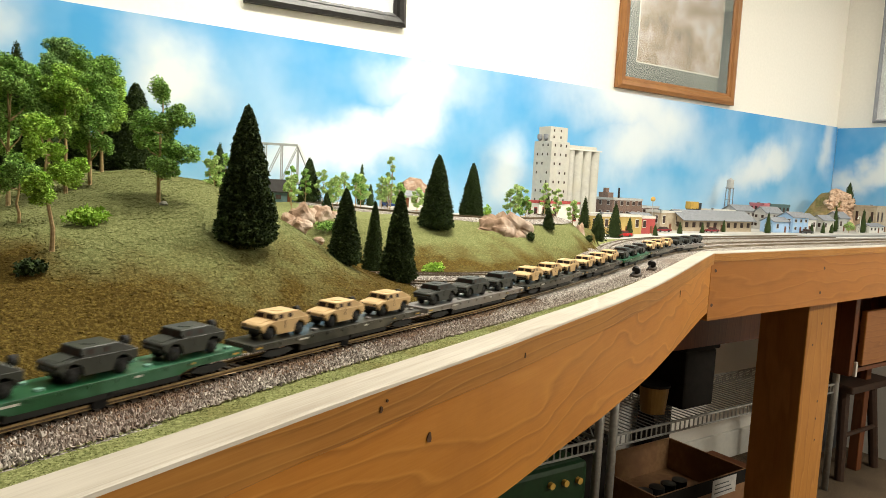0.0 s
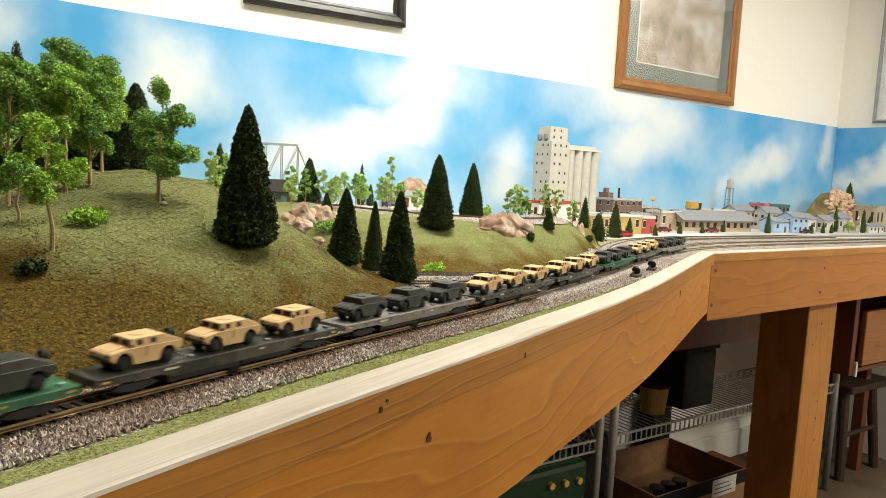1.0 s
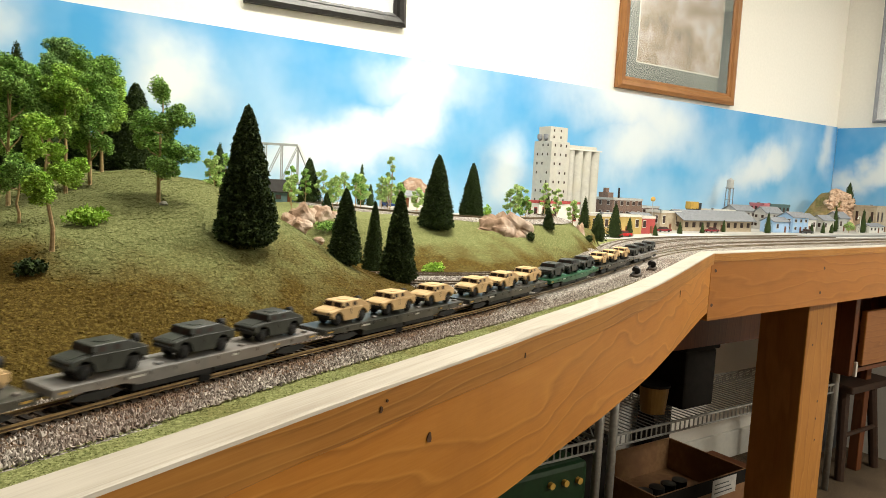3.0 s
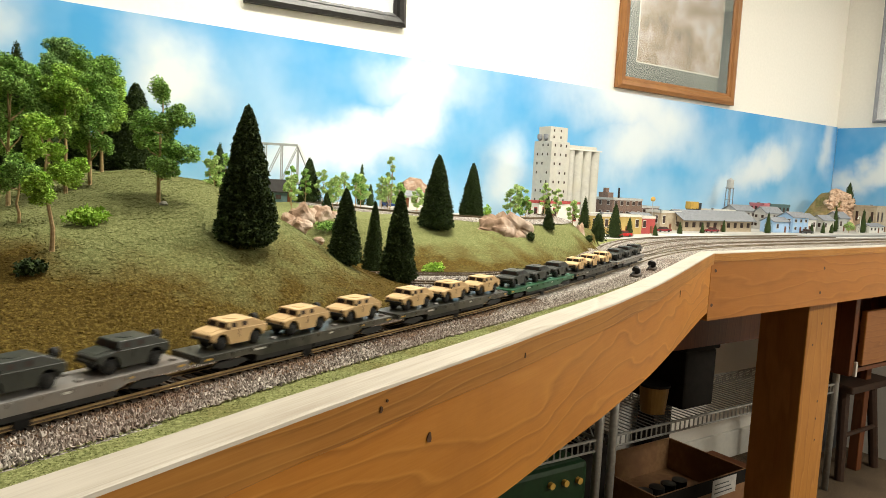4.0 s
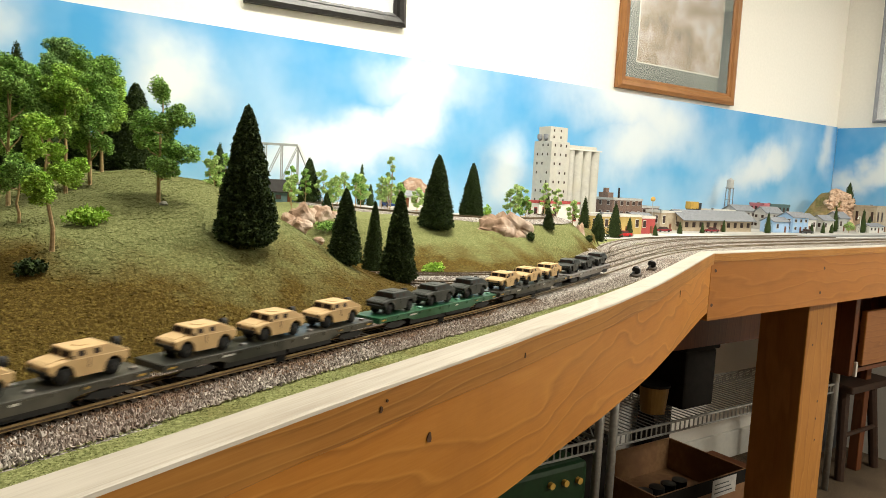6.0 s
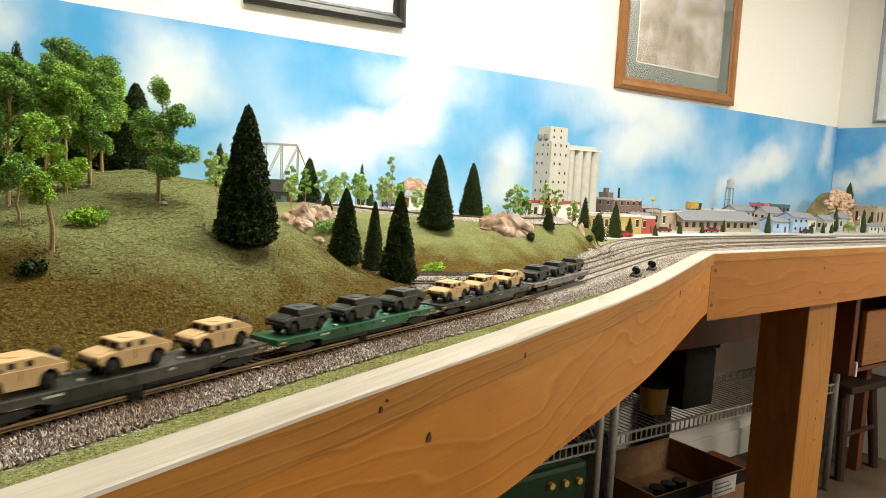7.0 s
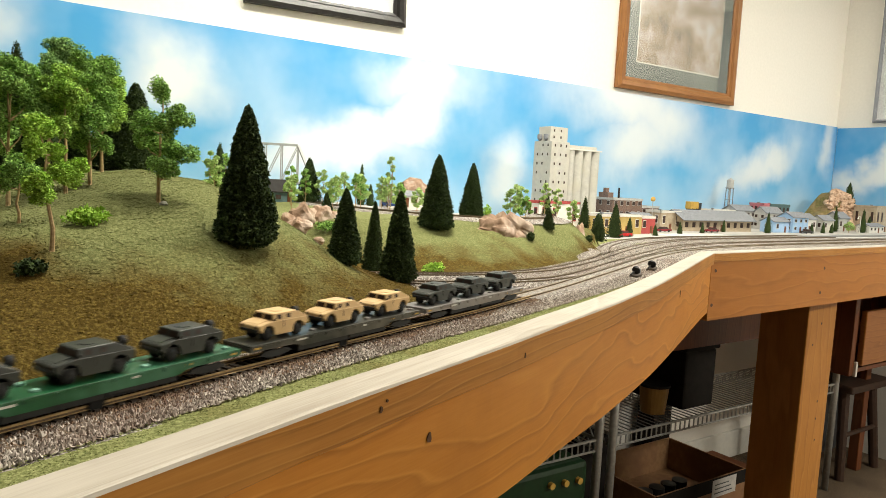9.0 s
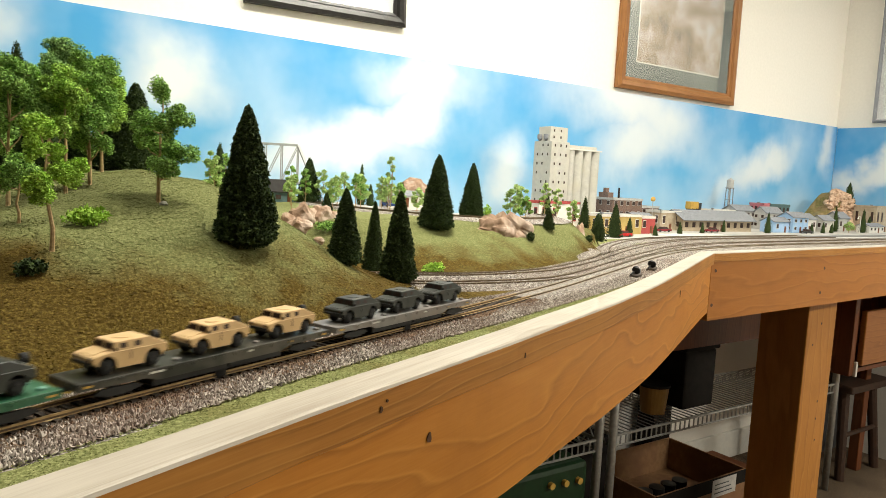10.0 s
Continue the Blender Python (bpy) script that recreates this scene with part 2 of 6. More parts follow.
def gravel(name, tones, cells=620.0):
    """Glued ballast: every grain its own tone, dark between the grains."""
    m, nt, b = shade(name, 0.95, 0, 0.2)
    v = coords(nt)
    vor = nd(nt, "ShaderNodeTexVoronoi", Scale=cells)
    nt.links.new(v, vor.inputs["Vector"])
    pick = nt.nodes.new("ShaderNodeSeparateColor")
    nt.links.new(vor.outputs["Color"], pick.inputs[0])
    col = ramp(nt, pick.outputs[0], tones)
    gap = ramp(nt, vor.outputs["Distance"], ((0.45, (1, 1, 1)), (0.85, (0.35, 0.33, 0.31))))
    col = mixed(nt, 1.0, col, gap, "MULTIPLY")
    big = noise_tex(nt, v, 13.0, 4)
    col = mixed(nt, ramp(nt, big, ((0.45, (0, 0, 0)), (0.7, (0.4, 0.4, 0.4)))), col, (0.30, 0.25, 0.215))
    nt.links.new(col, b.inputs["Base Color"])
    n = nd(nt, "ShaderNodeBump", Strength=0.8, Distance=0.0012)
    n.invert = True
    nt.links.new(vor.outputs["Distance"], n.inputs["Height"])
    nt.links.new(n.outputs[0], b.inputs["Normal"])
    return m


M["bed"] = gravel("glued_ballast_bed", ((0.0, (0.09, 0.075, 0.066)), (0.4, (0.25, 0.22, 0.195)), (0.75, (0.38, 0.345, 0.31)), (1.0, (0.58, 0.55, 0.50))))
M["bed_brown"] = speckled("rusty_ballast_bed", (0.09, 0.06, 0.04), (0.25, 0.18, 0.13), 380, 0.95, bump=1.0, distance=0.003)
M["tan"] = speckled("desert_tan_plastic", (0.53, 0.35, 0.165), (0.61, 0.42, 0.21), 90, 0.6, bump=0.03)
M["army"] = speckled("dark_olive_plastic", (0.017, 0.020, 0.017), (0.032, 0.036, 0.030), 90, 0.42, bump=0.03)
M["glass_dark"] = speckled("dark_window_recess", (0.03, 0.015, 0.01), (0.05, 0.026, 0.018), 60, 0.5)
M["rubber"] = speckled("black_rubber", (0.009, 0.009, 0.009), (0.02, 0.02, 0.02), 120, 0.75)
M["car_green"] = speckled("green_car_paint", (0.006, 0.055, 0.020), (0.013, 0.10, 0.036), 60, 0.35, wear=(0.05, 0.15, 0.09), wear_scale=40)
M["car_dark"] = speckled("dark_weathered_car_paint", (0.014, 0.017, 0.015), (0.045, 0.046, 0.040), 70, 0.28, wear=(0.10, 0.092, 0.078), wear_scale=40)
M["car_grey"] = speckled("grey_weathered_deck", (0.14, 0.135, 0.13), (0.25, 0.24, 0.23), 70, 0.4, wear=(0.20, 0.17, 0.15), wear_scale=40)
M["frame_black"] = speckled("black_underframe", (0.006, 0.006, 0.006), (0.016, 0.016, 0.015), 70, 0.6)
M["mark_yellow"] = speckled("yellow_marking", (0.45, 0.27, 0.05), (0.6, 0.38, 0.08), 60, 0.6)
M["mark_white"] = speckled("white_marking", (0.5, 0.5, 0.47), (0.65, 0.65, 0.6), 60, 0.6)
M["concrete"] = speckled("pale_concrete", (0.42, 0.41, 0.37), (0.52, 0.51, 0.46), 70, 0.8, wear=(0.5, 0.48, 0.4), wear_scale=20)


# ---- mesh helpers ----
def mesh_of(name, bm, mat, smooth=False):
    me = bpy.data.meshes.new(name)
    bm.to_mesh(me)
    bm.free()
    if mat:
        me.materials.append(M[mat] if isinstance(mat, str) else mat)
    if smooth:
        for p in me.polygons:
            p.use_smooth = True
    return me


def part(name, bm, mat, parent=None, label="", smooth=False, at=None):
    ob = new(name, mesh_of(name, bm, mat, smooth))
    if parent:
        ob.parent = parent
    if at is not None:
        ob.matrix_local = at
    return tagged(ob, label)


def thing(name, label, category, m=None, group="", kind=""):
    ob = new(name)
    ob.empty_display_size = 0.02
    if m is not None:
        ob.matrix_world = m
    return tagged(ob, label, category, group, kind)


def box(bm, x0, x1, y0, y1, z0, z1, bev=0.0):
    vs = bmesh.ops.create_cube(bm, size=1)["verts"]
    for v in vs:
        v.co = Vector(((x0 + x1) / 2 + v.co.x * (x1 - x0), (y0 + y1) / 2 + v.co.y * (y1 - y0), (z0 + z1) / 2 + v.co.z * (z1 - z0)))
    if bev:
        es = list({e for v in vs for e in v.link_edges})
        bmesh.ops.bevel(bm, geom=es, offset=bev, segments=2, affect="EDGES", profile=0.6)
    return bm


def boxed(*a, bev=0.0):
    return box(bmesh.new(), *a, bev=bev)


def rod(bm, p, q, r0, r1=None, n=8):
    """A tapered rod from p to q."""
    p, q = Vector(p), Vector(q)
    d = q - p
    m = Matrix.Translation((p + q) / 2) @ d.to_track_quat("Z", "Y").to_matrix().to_4x4()
    bmesh.ops.create_cone(bm, cap_ends=True, segments=n, radius1=r0, radius2=r0 if r1 is None else r1, depth=d.length, matrix=m)
    return bm


def prism(bm, outline, y0, y1):
    """An outline in x and z, drawn through from y0 to y1."""
    a = [bm.verts.new((x, y0, z)) for x, z in outline]
    b = [bm.verts.new((x, y1, z)) for x, z in outline]
    n = len(outline)
    bm.faces.new(a)
    bm.faces.new(b[::-1])
    for i in range(n):
        bm.faces.new((a[i], b[i], b[(i + 1) % n], a[(i + 1) % n]))
    bmesh.ops.recalc_face_normals(bm, faces=bm.faces)
    return bm


def sweep(bm, path, profile, closed=True):
    """A profile of (side, height) drawn along a level path of (x, y, z); side is to the path's left."""
    rows = []
    for i, p in enumerate(path):
        a, b = Vector(path[max(i - 1, 0)]), Vector(path[min(i + 1, len(path) - 1)])
        t = (b - a)
        t.z = 0
        t.normalize()
        n = Vector((-t.y, t.x, 0))
        rows.append([bm.verts.new(Vector(p) + n * s + Vector((0, 0, h))) for s, h in profile])
    k = len(profile)
    for r0, r1 in zip(rows, rows[1:]):
        for j in range(k if closed else k - 1):
            bm.faces.new((r0[j], r1[j], r1[(j + 1) % k], r0[(j + 1) % k]))
    if closed:
        bm.faces.new(rows[0][::-1])
        bm.faces.new(rows[-1])
    bmesh.ops.recalc_face_normals(bm, faces=bm.faces)
    return bm


def smooth_path(pts, step=0.01):
    """Catmull-Rom through the points, at even steps."""
    p = [np.array(q, float) for q in pts]
    p = [2 * p[0] - p[1]] + p + [2 * p[-1] - p[-2]]
    raw = []
    for a, b, c, d in zip(p, p[1:], p[2:], p[3:]):
        for u in np.linspace(0, 1, 30, endpoint=False):
            raw.append(0.5 * (2 * b + (c - a) * u + (2 * a - 5 * b + 4 * c - d) * u * u + (3 * b - a - 3 * c + d) * u ** 3))
    raw.append(p[-2])
    raw = np.array(raw)
    s = np.r_[0, np.cumsum(np.linalg.norm(np.diff(raw, axis=0), axis=1))]
    q = np.linspace(0, s[-1], max(2, int(s[-1] / step)))
    return np.stack([np.interp(q, s, raw[:, i]) for i in range(raw.shape[1])], 1)


def ease(v, a, b):
    t = min(1.0, max(0.0, (v - a) / (b - a)))
    return t * t * (3 - 2 * t)


# ---- the plan: rail tops at 1.0, floor at 0, camera over the origin ----
RAIL, BED = 1.0, 0.9935
WALL_Y, WALL_X = 1.70, 3.30
MAIN = smooth_path([(-1.216, -0.207), (-0.719, 0.027), (-0.356, 0.196), (-0.157, 0.29), (0.006, 0.366), (0.056, 0.389), (0.122, 0.417), (0.214, 0.455), (0.275, 0.48), (0.35, 0.51), (0.395, 0.528), (0.449, 0.552),
                    (0.514, 0.582), (0.59, 0.617), (0.684, 0.664), (0.842, 0.744), (1.027, 0.838), (1.205, 0.911), (1.381, 0.958), (1.563, 0.981), (1.894, 1.0), (2.5, 1.02), (3.2, 1.05)])
SIDING = smooth_path([(0.10, 0.88), (0.28, 0.76), (0.433, 0.687), (0.509, 0.668), (0.597, 0.664), (0.669, 0.680), (0.756, 0.722), (0.899, 0.797), (1.087, 0.893), (1.29, 0.984), (1.475, 1.030), (1.722, 1.050), (2.4, 1.08), (3.2, 1.11)])
BACK_TRACK = smooth_path([(0.14, 0.94), (0.30, 0.82), (0.471, 0.750), (0.555, 0.731), (0.66, 0.737), (0.739, 0.763), (0.863, 0.824), (1.055, 0.935), (1.271, 1.045), (1.455, 1.110), (1.641, 1.142), (2.3, 1.16)])
SPUR = smooth_path([(0.895, 0.841), (0.981, 0.905), (1.062, 0.984), (1.173, 1.063), (1.33, 1.144), (1.498, 1.185), (1.66, 1.20), (2.2, 1.215)])
UPPER = smooth_path([(0.628, 1.60), (0.597, 1.349), (0.616, 1.167), (0.655, 1.05), (0.729, 0.970), (0.800, 0.948), (0.875, 0.965), (0.940, 1.02), (0.985, 1.10)])
EDGE = smooth_path([(-1.30, -0.275), (-0.6, 0.0), (0.034, 0.277), (0.164, 0.334), (0.348, 0.410), (0.461, 0.461), (0.602, 0.524), (0.78, 0.612), (0.98, 0.720), (1.175, 0.827), (1.287, 0.886)], 0.02)
EDGE_RIGHT = [(1.281, 0.8857), (3.30, 0.992)]


def edge_y(x):
    if x < 1.287:
        return float(np.interp(x, EDGE[:, 0], EDGE[:, 1]))
    return 0.886 + (x - 1.287) * 0.0527


def main_y(x):
    return float(np.interp(x, MAIN[:, 0], MAIN[:, 1]))


def back_y(x):
    return float(np.interp(x, BACK_TRACK[:, 0], BACK_TRACK[:, 1]))


def terrain(x, y):
    """The height of the modelled land."""
    n1 = noise.noise(Vector((x * 9, y * 9, 0.3))) * 0.004 + noise.noise(Vector((x * 30, y * 30, 1.3))) * 0.0015
    z = BED - 0.001
    # front hill beside the main line
    d = (y - main_y(x) - 0.0355) * 0.92
    crest = float(np.interp(x, (-1.3, -0.5, -0.10, 0.02, 0.10, 0.16, 0.21, 0.25, 0.29, 0.325, 0.36, 0.42, 0.47), (0.06, 0.05, 0.05, 0.090, 0.112, 0.120, 0.113, 0.098, 0.074, 0.046, 0.026, 0.007, 0.0)))
    width = float(np.interp(x, (0.0, 0.2, 0.45), (0.30, 0.28, 0.16)))
    if d > 0 and crest > 0:
        u = min(1.0, d / width)
        z = max(z, BED - 0.001 + crest * (1 - (1 - u) ** 1.8) + n1 * min(1, d * 25))
    # plateau behind the back track, ending in a bluff
    d2 = y - back_y(x) - 0.035
    left = ease(min(1.13, float(np.interp(y, SPUR[:, 1], SPUR[:, 0]))) - x, 0.020, 0.045)
    if x > 0.33 and d2 > 0:
        top, run = float(np.interp(x, (0.72, 0.95), (0.060, 0.042))), float(np.interp(x, (0.6, 0.95), (0.17, 0.075)))
        z = max(z, BED + top * ease(d2, 0, run) * left + n1 * min(1, d2 * 20) * left)
    if x > 0.66 and 0.85 < y < 1.25:
        away = float(np.min(np.hypot(UPPER[:, 0] - x, UPPER[:, 1] - y)))
        z = max(z, 1.0515 - max(0.0, away - 0.040) * 0.9)
    if x <= 0.33 and d > 0.25:
        z = max(z, BED + 0.055 * ease(d, 0.25, 0.4))
    # wooded ridge at the back
    z += 0.045 * ease(y, 1.0, 1.4) * ease(x, 0.42, 0.10)
    return z


# ---- room shell ----
def slab(name, x0, x1, y0, y1, z0, z1, mat, label, category):
    ob = part(name, boxed(x0, x1, y0, y1, z0, z1), mat)
    return tagged(ob, label, category, "", "structure")


slab("floor", -2.6, 3.4, -2.6, 1.8, -0.1, 0.0, "carpet", "brown speckled carpet floor under the layout", "floor")
slab("ceiling", -2.6, 3.4, -2.6, 1.8, 2.44, 2.54, "ceil", "unseen ceiling, kept grey to cut bounced light", "ceiling")
slab("wall_north", -2.6, 3.4, WALL_Y, 1.82, 0.0, 2.44, "paint", "cream painted wall behind the layout", "wall")
slab("wall_east", WALL_X, 3.42, -2.6, WALL_Y, 0.0, 2.44, "paint", "cream painted side wall", "wall")
# unseen closing walls; their brown is chosen to swallow bounced light
slab("wall_south", -2.6, 3.4, -2.72, -2.6, 0.0, 2.44, "dim_wall", "unseen wall across the aisle, kept dark to cut bounced light", "wall")
slab("wall_west", -2.72, -2.6, -2.6, 1.8, 0.0, 2.44, "dim_wall", "unseen wall at the end of the room, kept dark to cut bounced light", "wall")
ob = part("baseboard", boxed(-2.6, WALL_X - 0.016, WALL_Y - 0.016, WALL_Y, 0.0, 0.115, bev=0.004), "white")
tagged(ob, "white painted wooden baseboard along the wall", "baseboard", "", "structure")
# printed sky sheets
b1 = part("backdrop_north", boxed(-2.5, WALL_X - 0.004, WALL_Y - 0.006, WALL_Y - 0.002, 0.93, 1.4485), "sky")
tagged(b1, "printed backdrop sheet of blue sky and white clouds", "backdrop", "", "structure")
b2 = part("backdrop_east", boxed(WALL_X - 0.006, WALL_X - 0.002, 0.2, WALL_Y - 0.008, 0.93, 1.4425), "sky_east")
tagged(b2, "printed backdrop sheet of blue sky on the side wall", "backdrop", "", "structure")

# ---- the land ----
def land():
    xs = np.arange(-1.28, 3.296, 0.0115)
    us = np.linspace(0, 1, 150)
    verts, faces, mats = [], [], []
    for x in xs:
        y0 = edge_y(x) + 0.020
        for u in us:
            y = y0 + (WALL_Y - 0.007 - y0) * u
            verts.append((x, y, terrain(x, y)))
    n = len(us)
    for i in range(len(xs) - 1):
        for j in range(n - 1):
            a = i * n + j
            faces.append((a, a + n, a + n + 1, a + 1))
            x, y, z = verts[a]
            yard = (y < main_y(x) + 0.026) or (x > 0.40 and y < back_y(x) + 0.04 and not (x < 0.56 and 0.585 + (x - 0.4) * 0.3 < y < 0.64))
            strip = x < 0.80 and y < edge_y(x) + float(np.interp(x, (0.3, 0.8), (0.057, 0.036)))
            town = x > 1.02 and y > back_y(x) + 0.03 and z < BED + 0.012
            upland = z > 1.035 and y > 0.95 and x > float(np.interp(y, UPPER[::-1, 1], UPPER[::-1, 0])) + 0.038 and x > 0.5
            lawn = town and y < 1.20 and x < 1.62
            bank = x > 0.36 and back_y(x) + 0.03 < y
            mats.append(3 if strip or lawn else 4 if bank and not upland and not town else 2 if upland or (town and y > 1.17) else 1 if yard or town else 0)
    me = bpy.data.meshes.new("ground")
    me.from_pydata(verts, [], faces)
    for k in ("grass", "bed", "street", "turf", "bank"):
        me.materials.append(M[k])
    me.polygons.foreach_set("material_index", mats)
    me.polygons.foreach_set("use_smooth", [True] * len(faces))
    return tagged(new("ground", me), "modelled land of green and brown scatter grass, ballast and streets", "ground", "", "structure")


M["street"] = speckled("pale_street", (0.42, 0.40, 0.37), (0.55, 0.53, 0.49), 120, 0.85, wear=(0.36, 0.35, 0.33), wear_scale=9)
land()
ob = part("benchwork_top", sweep(bmesh.new(), [(-1.28, 0, 0.93), (3.29, 0, 0.93)], [(1.69, 0), (1.69, 0.03), (1.0, 0.03), (1.0, 0)]), "pine")
tagged(ob, "plywood benchwork deck under the model land", "benchwork", "", "structure")


# ---- bench edge: cap rail, fascia boards, post ----
def edge_path(z):
    return [(x, y, z) for x, y in EDGE]


ob = part("fascia_cap", sweep(bmesh.new(), edge_path(0.996), [(0.030, 0.0), (0.028, 0.0012), (0.0025, 0.0012), (0.0008, 0.0005), (0.0, -0.0012), (0.0, -0.0235), (0.0012, -0.0245), (0.030, -0.0245)]), "cap")
tagged(ob, "worn pine cap strip along the layout edge, top gloss painted pale", "trim", "", "structure")


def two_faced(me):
    """Worn wood with the lamps' gloss painted pale above, varnish still on the sides."""
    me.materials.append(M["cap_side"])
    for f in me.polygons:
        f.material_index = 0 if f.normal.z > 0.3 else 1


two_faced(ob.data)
ob = part("fascia_board", sweep(bmesh.new(), edge_path(0.9712), [(0.022, 0.0), (0.0045, 0.0), (0.0045, -0.1015), (0.022, -0.1015)]), "pine")
tagged(ob, "varnished pine fascia board with knots, bent along the layout", "fascia", "", "structure")
rp = [(x, y, 0.996) for x, y in EDGE_RIGHT]
ob = part("fascia_cap_east", sweep(bmesh.new(), rp, [(0.030, 0.0), (0.003, 0.0004), (0.0008, -0.0004), (0.0, -0.002), (0.0, -0.0185), (0.030, -0.0185)]), "cap")
tagged(ob, "pine cap strip along the far layout edge, top gloss painted pale", "trim", "", "structure")
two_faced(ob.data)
rp = [(x, y, 0.977) for x, y in EDGE_RIGHT]
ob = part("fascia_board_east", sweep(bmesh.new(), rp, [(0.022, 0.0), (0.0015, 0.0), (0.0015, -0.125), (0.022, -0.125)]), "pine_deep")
tagged(ob, "varnished pine fascia board of the far bench", "fascia", "", "structure")


# ---- track ----
def track(name, path, label, z=RAIL, x_max=9.0, rail="rail_dull", tie="tie_grey", shoulder=0.030, bed_mat="bed", fill=0.0026, x_min=-9.0):
    t = thing(name, label, "track", pose(0, 0, 0), "", "structure")
    p = [(x, y, z) for x, y in path if x_min <= x <= x_max]
    for s in (1, -1):
        c = s * 0.0087
        bm = sweep(bmesh.new(), p, [(c - 0.0005, 0), (c + 0.0005, 0), (c + 0.0005, -0.0009), (c + 0.00035, -0.0011), (c + 0.00035, -0.0021), (c + 0.0011, -0.0025), (c - 0.0011, -0.0025), (c - 0.00035, -0.0021), (c - 0.00035, -0.0011), (c - 0.0005, -0.0009)])
        ob = part("rail", bm, rail, t)
        ob.data.materials.append(M["rail_side"])
        for f in ob.data.polygons:
            f.material_index = 0 if f.normal.z > 0.5 or f.center.z > z - 0.0010 else 1
    fine = smooth_path(p, 0.0066)
    verts, faces = [], []
    for a, b in zip(fine, fine[1:]):
        d = Vector(b - a).normalized()
        n = Vector((-d.y, d.x, 0))
        c = Vector(a)
        w = 0.0124 + random.uniform(-0.0006, 0.0006)
        k = len(verts)
        for h in (-0.0046, -0.0024):
            for sx, sy in ((-1, -1), (1, -1), (1, 1), (-1, 1)):
                verts.append(c + d * sx * 0.0014 + n * sy * w + Vector((0, 0, h)))
        faces += [(k + 4, k + 5, k + 6, k + 7), (k, k + 1, k + 5, k + 4), (k + 1, k + 2, k + 6, k + 5), (k + 2, k + 3, k + 7, k + 6), (k + 3, k, k + 4, k + 7)]
    me = bpy.data.meshes.new("ties")
    me.from_pydata(verts, [], faces)
    me.materials.append(M[tie])
    ties = new("ties", me)
    ties.parent = t
    tagged(ties, "dark wooden ties", kind="stuff")
    bed = sweep(bmesh.new(), [(x, y, z) for x, y, z in smooth_path(p, 0.02)], [(shoulder, -0.0085), (0.019, -fill), (-0.019, -fill), (-shoulder, -0.0085)], closed=False)
    part("ballast_bed", bed, bed_mat, t, "grey and brown glued ballast")
    return t


JOINT = float(MAIN[int(np.argmin(abs(MAIN[:, 0] - 0.50))), 0])
track("track_main", MAIN, "brass-railed main line on dark ties and rusty ballast", x_max=JOINT, rail="steel", tie="tie", bed_mat="bed_brown", fill=0.0036)
track("track_yard_main", MAIN, "weathered main line through the grey-ballasted yard", x_min=JOINT, x_max=3.28, rail="rail_worn", fill=0.0027)
track("track_siding", SIDING, "weathered siding track joining the main line", x_max=3.28, fill=0.0021)
track("track_back", BACK_TRACK, "weathered back track at the foot of the bank", fill=0.0021)
track("track_spur", SPUR, "weathered spur track curving past the bluff", fill=0.0021)
track("track_upper", UPPER, "weathered track on the upper level of the layout", z=1.060, shoulder=0.042)
# ---- things follow ----


# ---- knots and screw heads in the boards ----
def knot(name, x, y, z, w, h, heading, label):
    """A slightly sunken-looking dark oval on a board's face."""
    bm = bmesh.new()
    bmesh.ops.create_cone(bm, cap_ends=True, segments=16, radius1=1, radius2=0.85, depth=1)
    for v in bm.verts:
        wob = 1 + 0.15 * math.sin(3 * math.atan2(v.co.y, v.co.x) + x * 40)
        v.co = Vector((v.co.x * w / 2 * wob, v.co.z * 0.0008, v.co.y * h / 2 * wob))
    ob = part(name, bm, "knot")
    ob.matrix_world = pose(x, y, z, 0, 0, math.degrees(heading))
    return tagged(ob, label, name.replace("_", " "), "marks in the boards")


M["knot"] = speckled("dark_knot", (0.05, 0.018, 0.006), (0.11, 0.045, 0.014), 300, 0.5)


def on_edge(x, out=0.0):
    """A point on the near board's face and its heading."""
    i = int(np.argmin(abs(EDGE[:, 0] - x)))
    i = min(max(i, 1), len(EDGE) - 2)
    d = EDGE[i + 1] - EDGE[i - 1]
    a = math.atan2(d[1], d[0])
    y = float(np.interp(x, EDGE[:, 0], EDGE[:, 1]))
    return x + math.sin(a) * out, y - math.cos(a) * out, a


for x, z, w, h, out in ((0.252, 0.949, 0.0052, 0.0072, -0.0042), (0.198, 0.984, 0.0026, 0.0042, 0.0003), (0.203, 0.988, 0.002, 0.002, 0.0003), (0.37, 0.982, 0.0018, 0.0045, 0.0003), (0.94, 0.958, 0.0040, 0.012, -0.0042)):
    kx, ky, a = on_edge(x, out)
    knot("wood_knot", kx, ky, z, w, h, a, "dark brown knot in the pine board")
for x, z in ((1.775, 0.884), (1.785, 0.946), (1.297, 0.958), (1.293, 0.885)):
    knot("screw_head", x, edge_y(x) + 0.0012, z, 0.0085, 0.0075, 0.053, "small dark countersunk screw head")


# ---- the train ----
def arch(cx, r, z, n=6):
    return [(cx + r * math.cos(math.pi * (1 - i / n)), z + r * 0.95 * math.sin(math.pi * (1 - i / n))) for i in range(n + 1)]


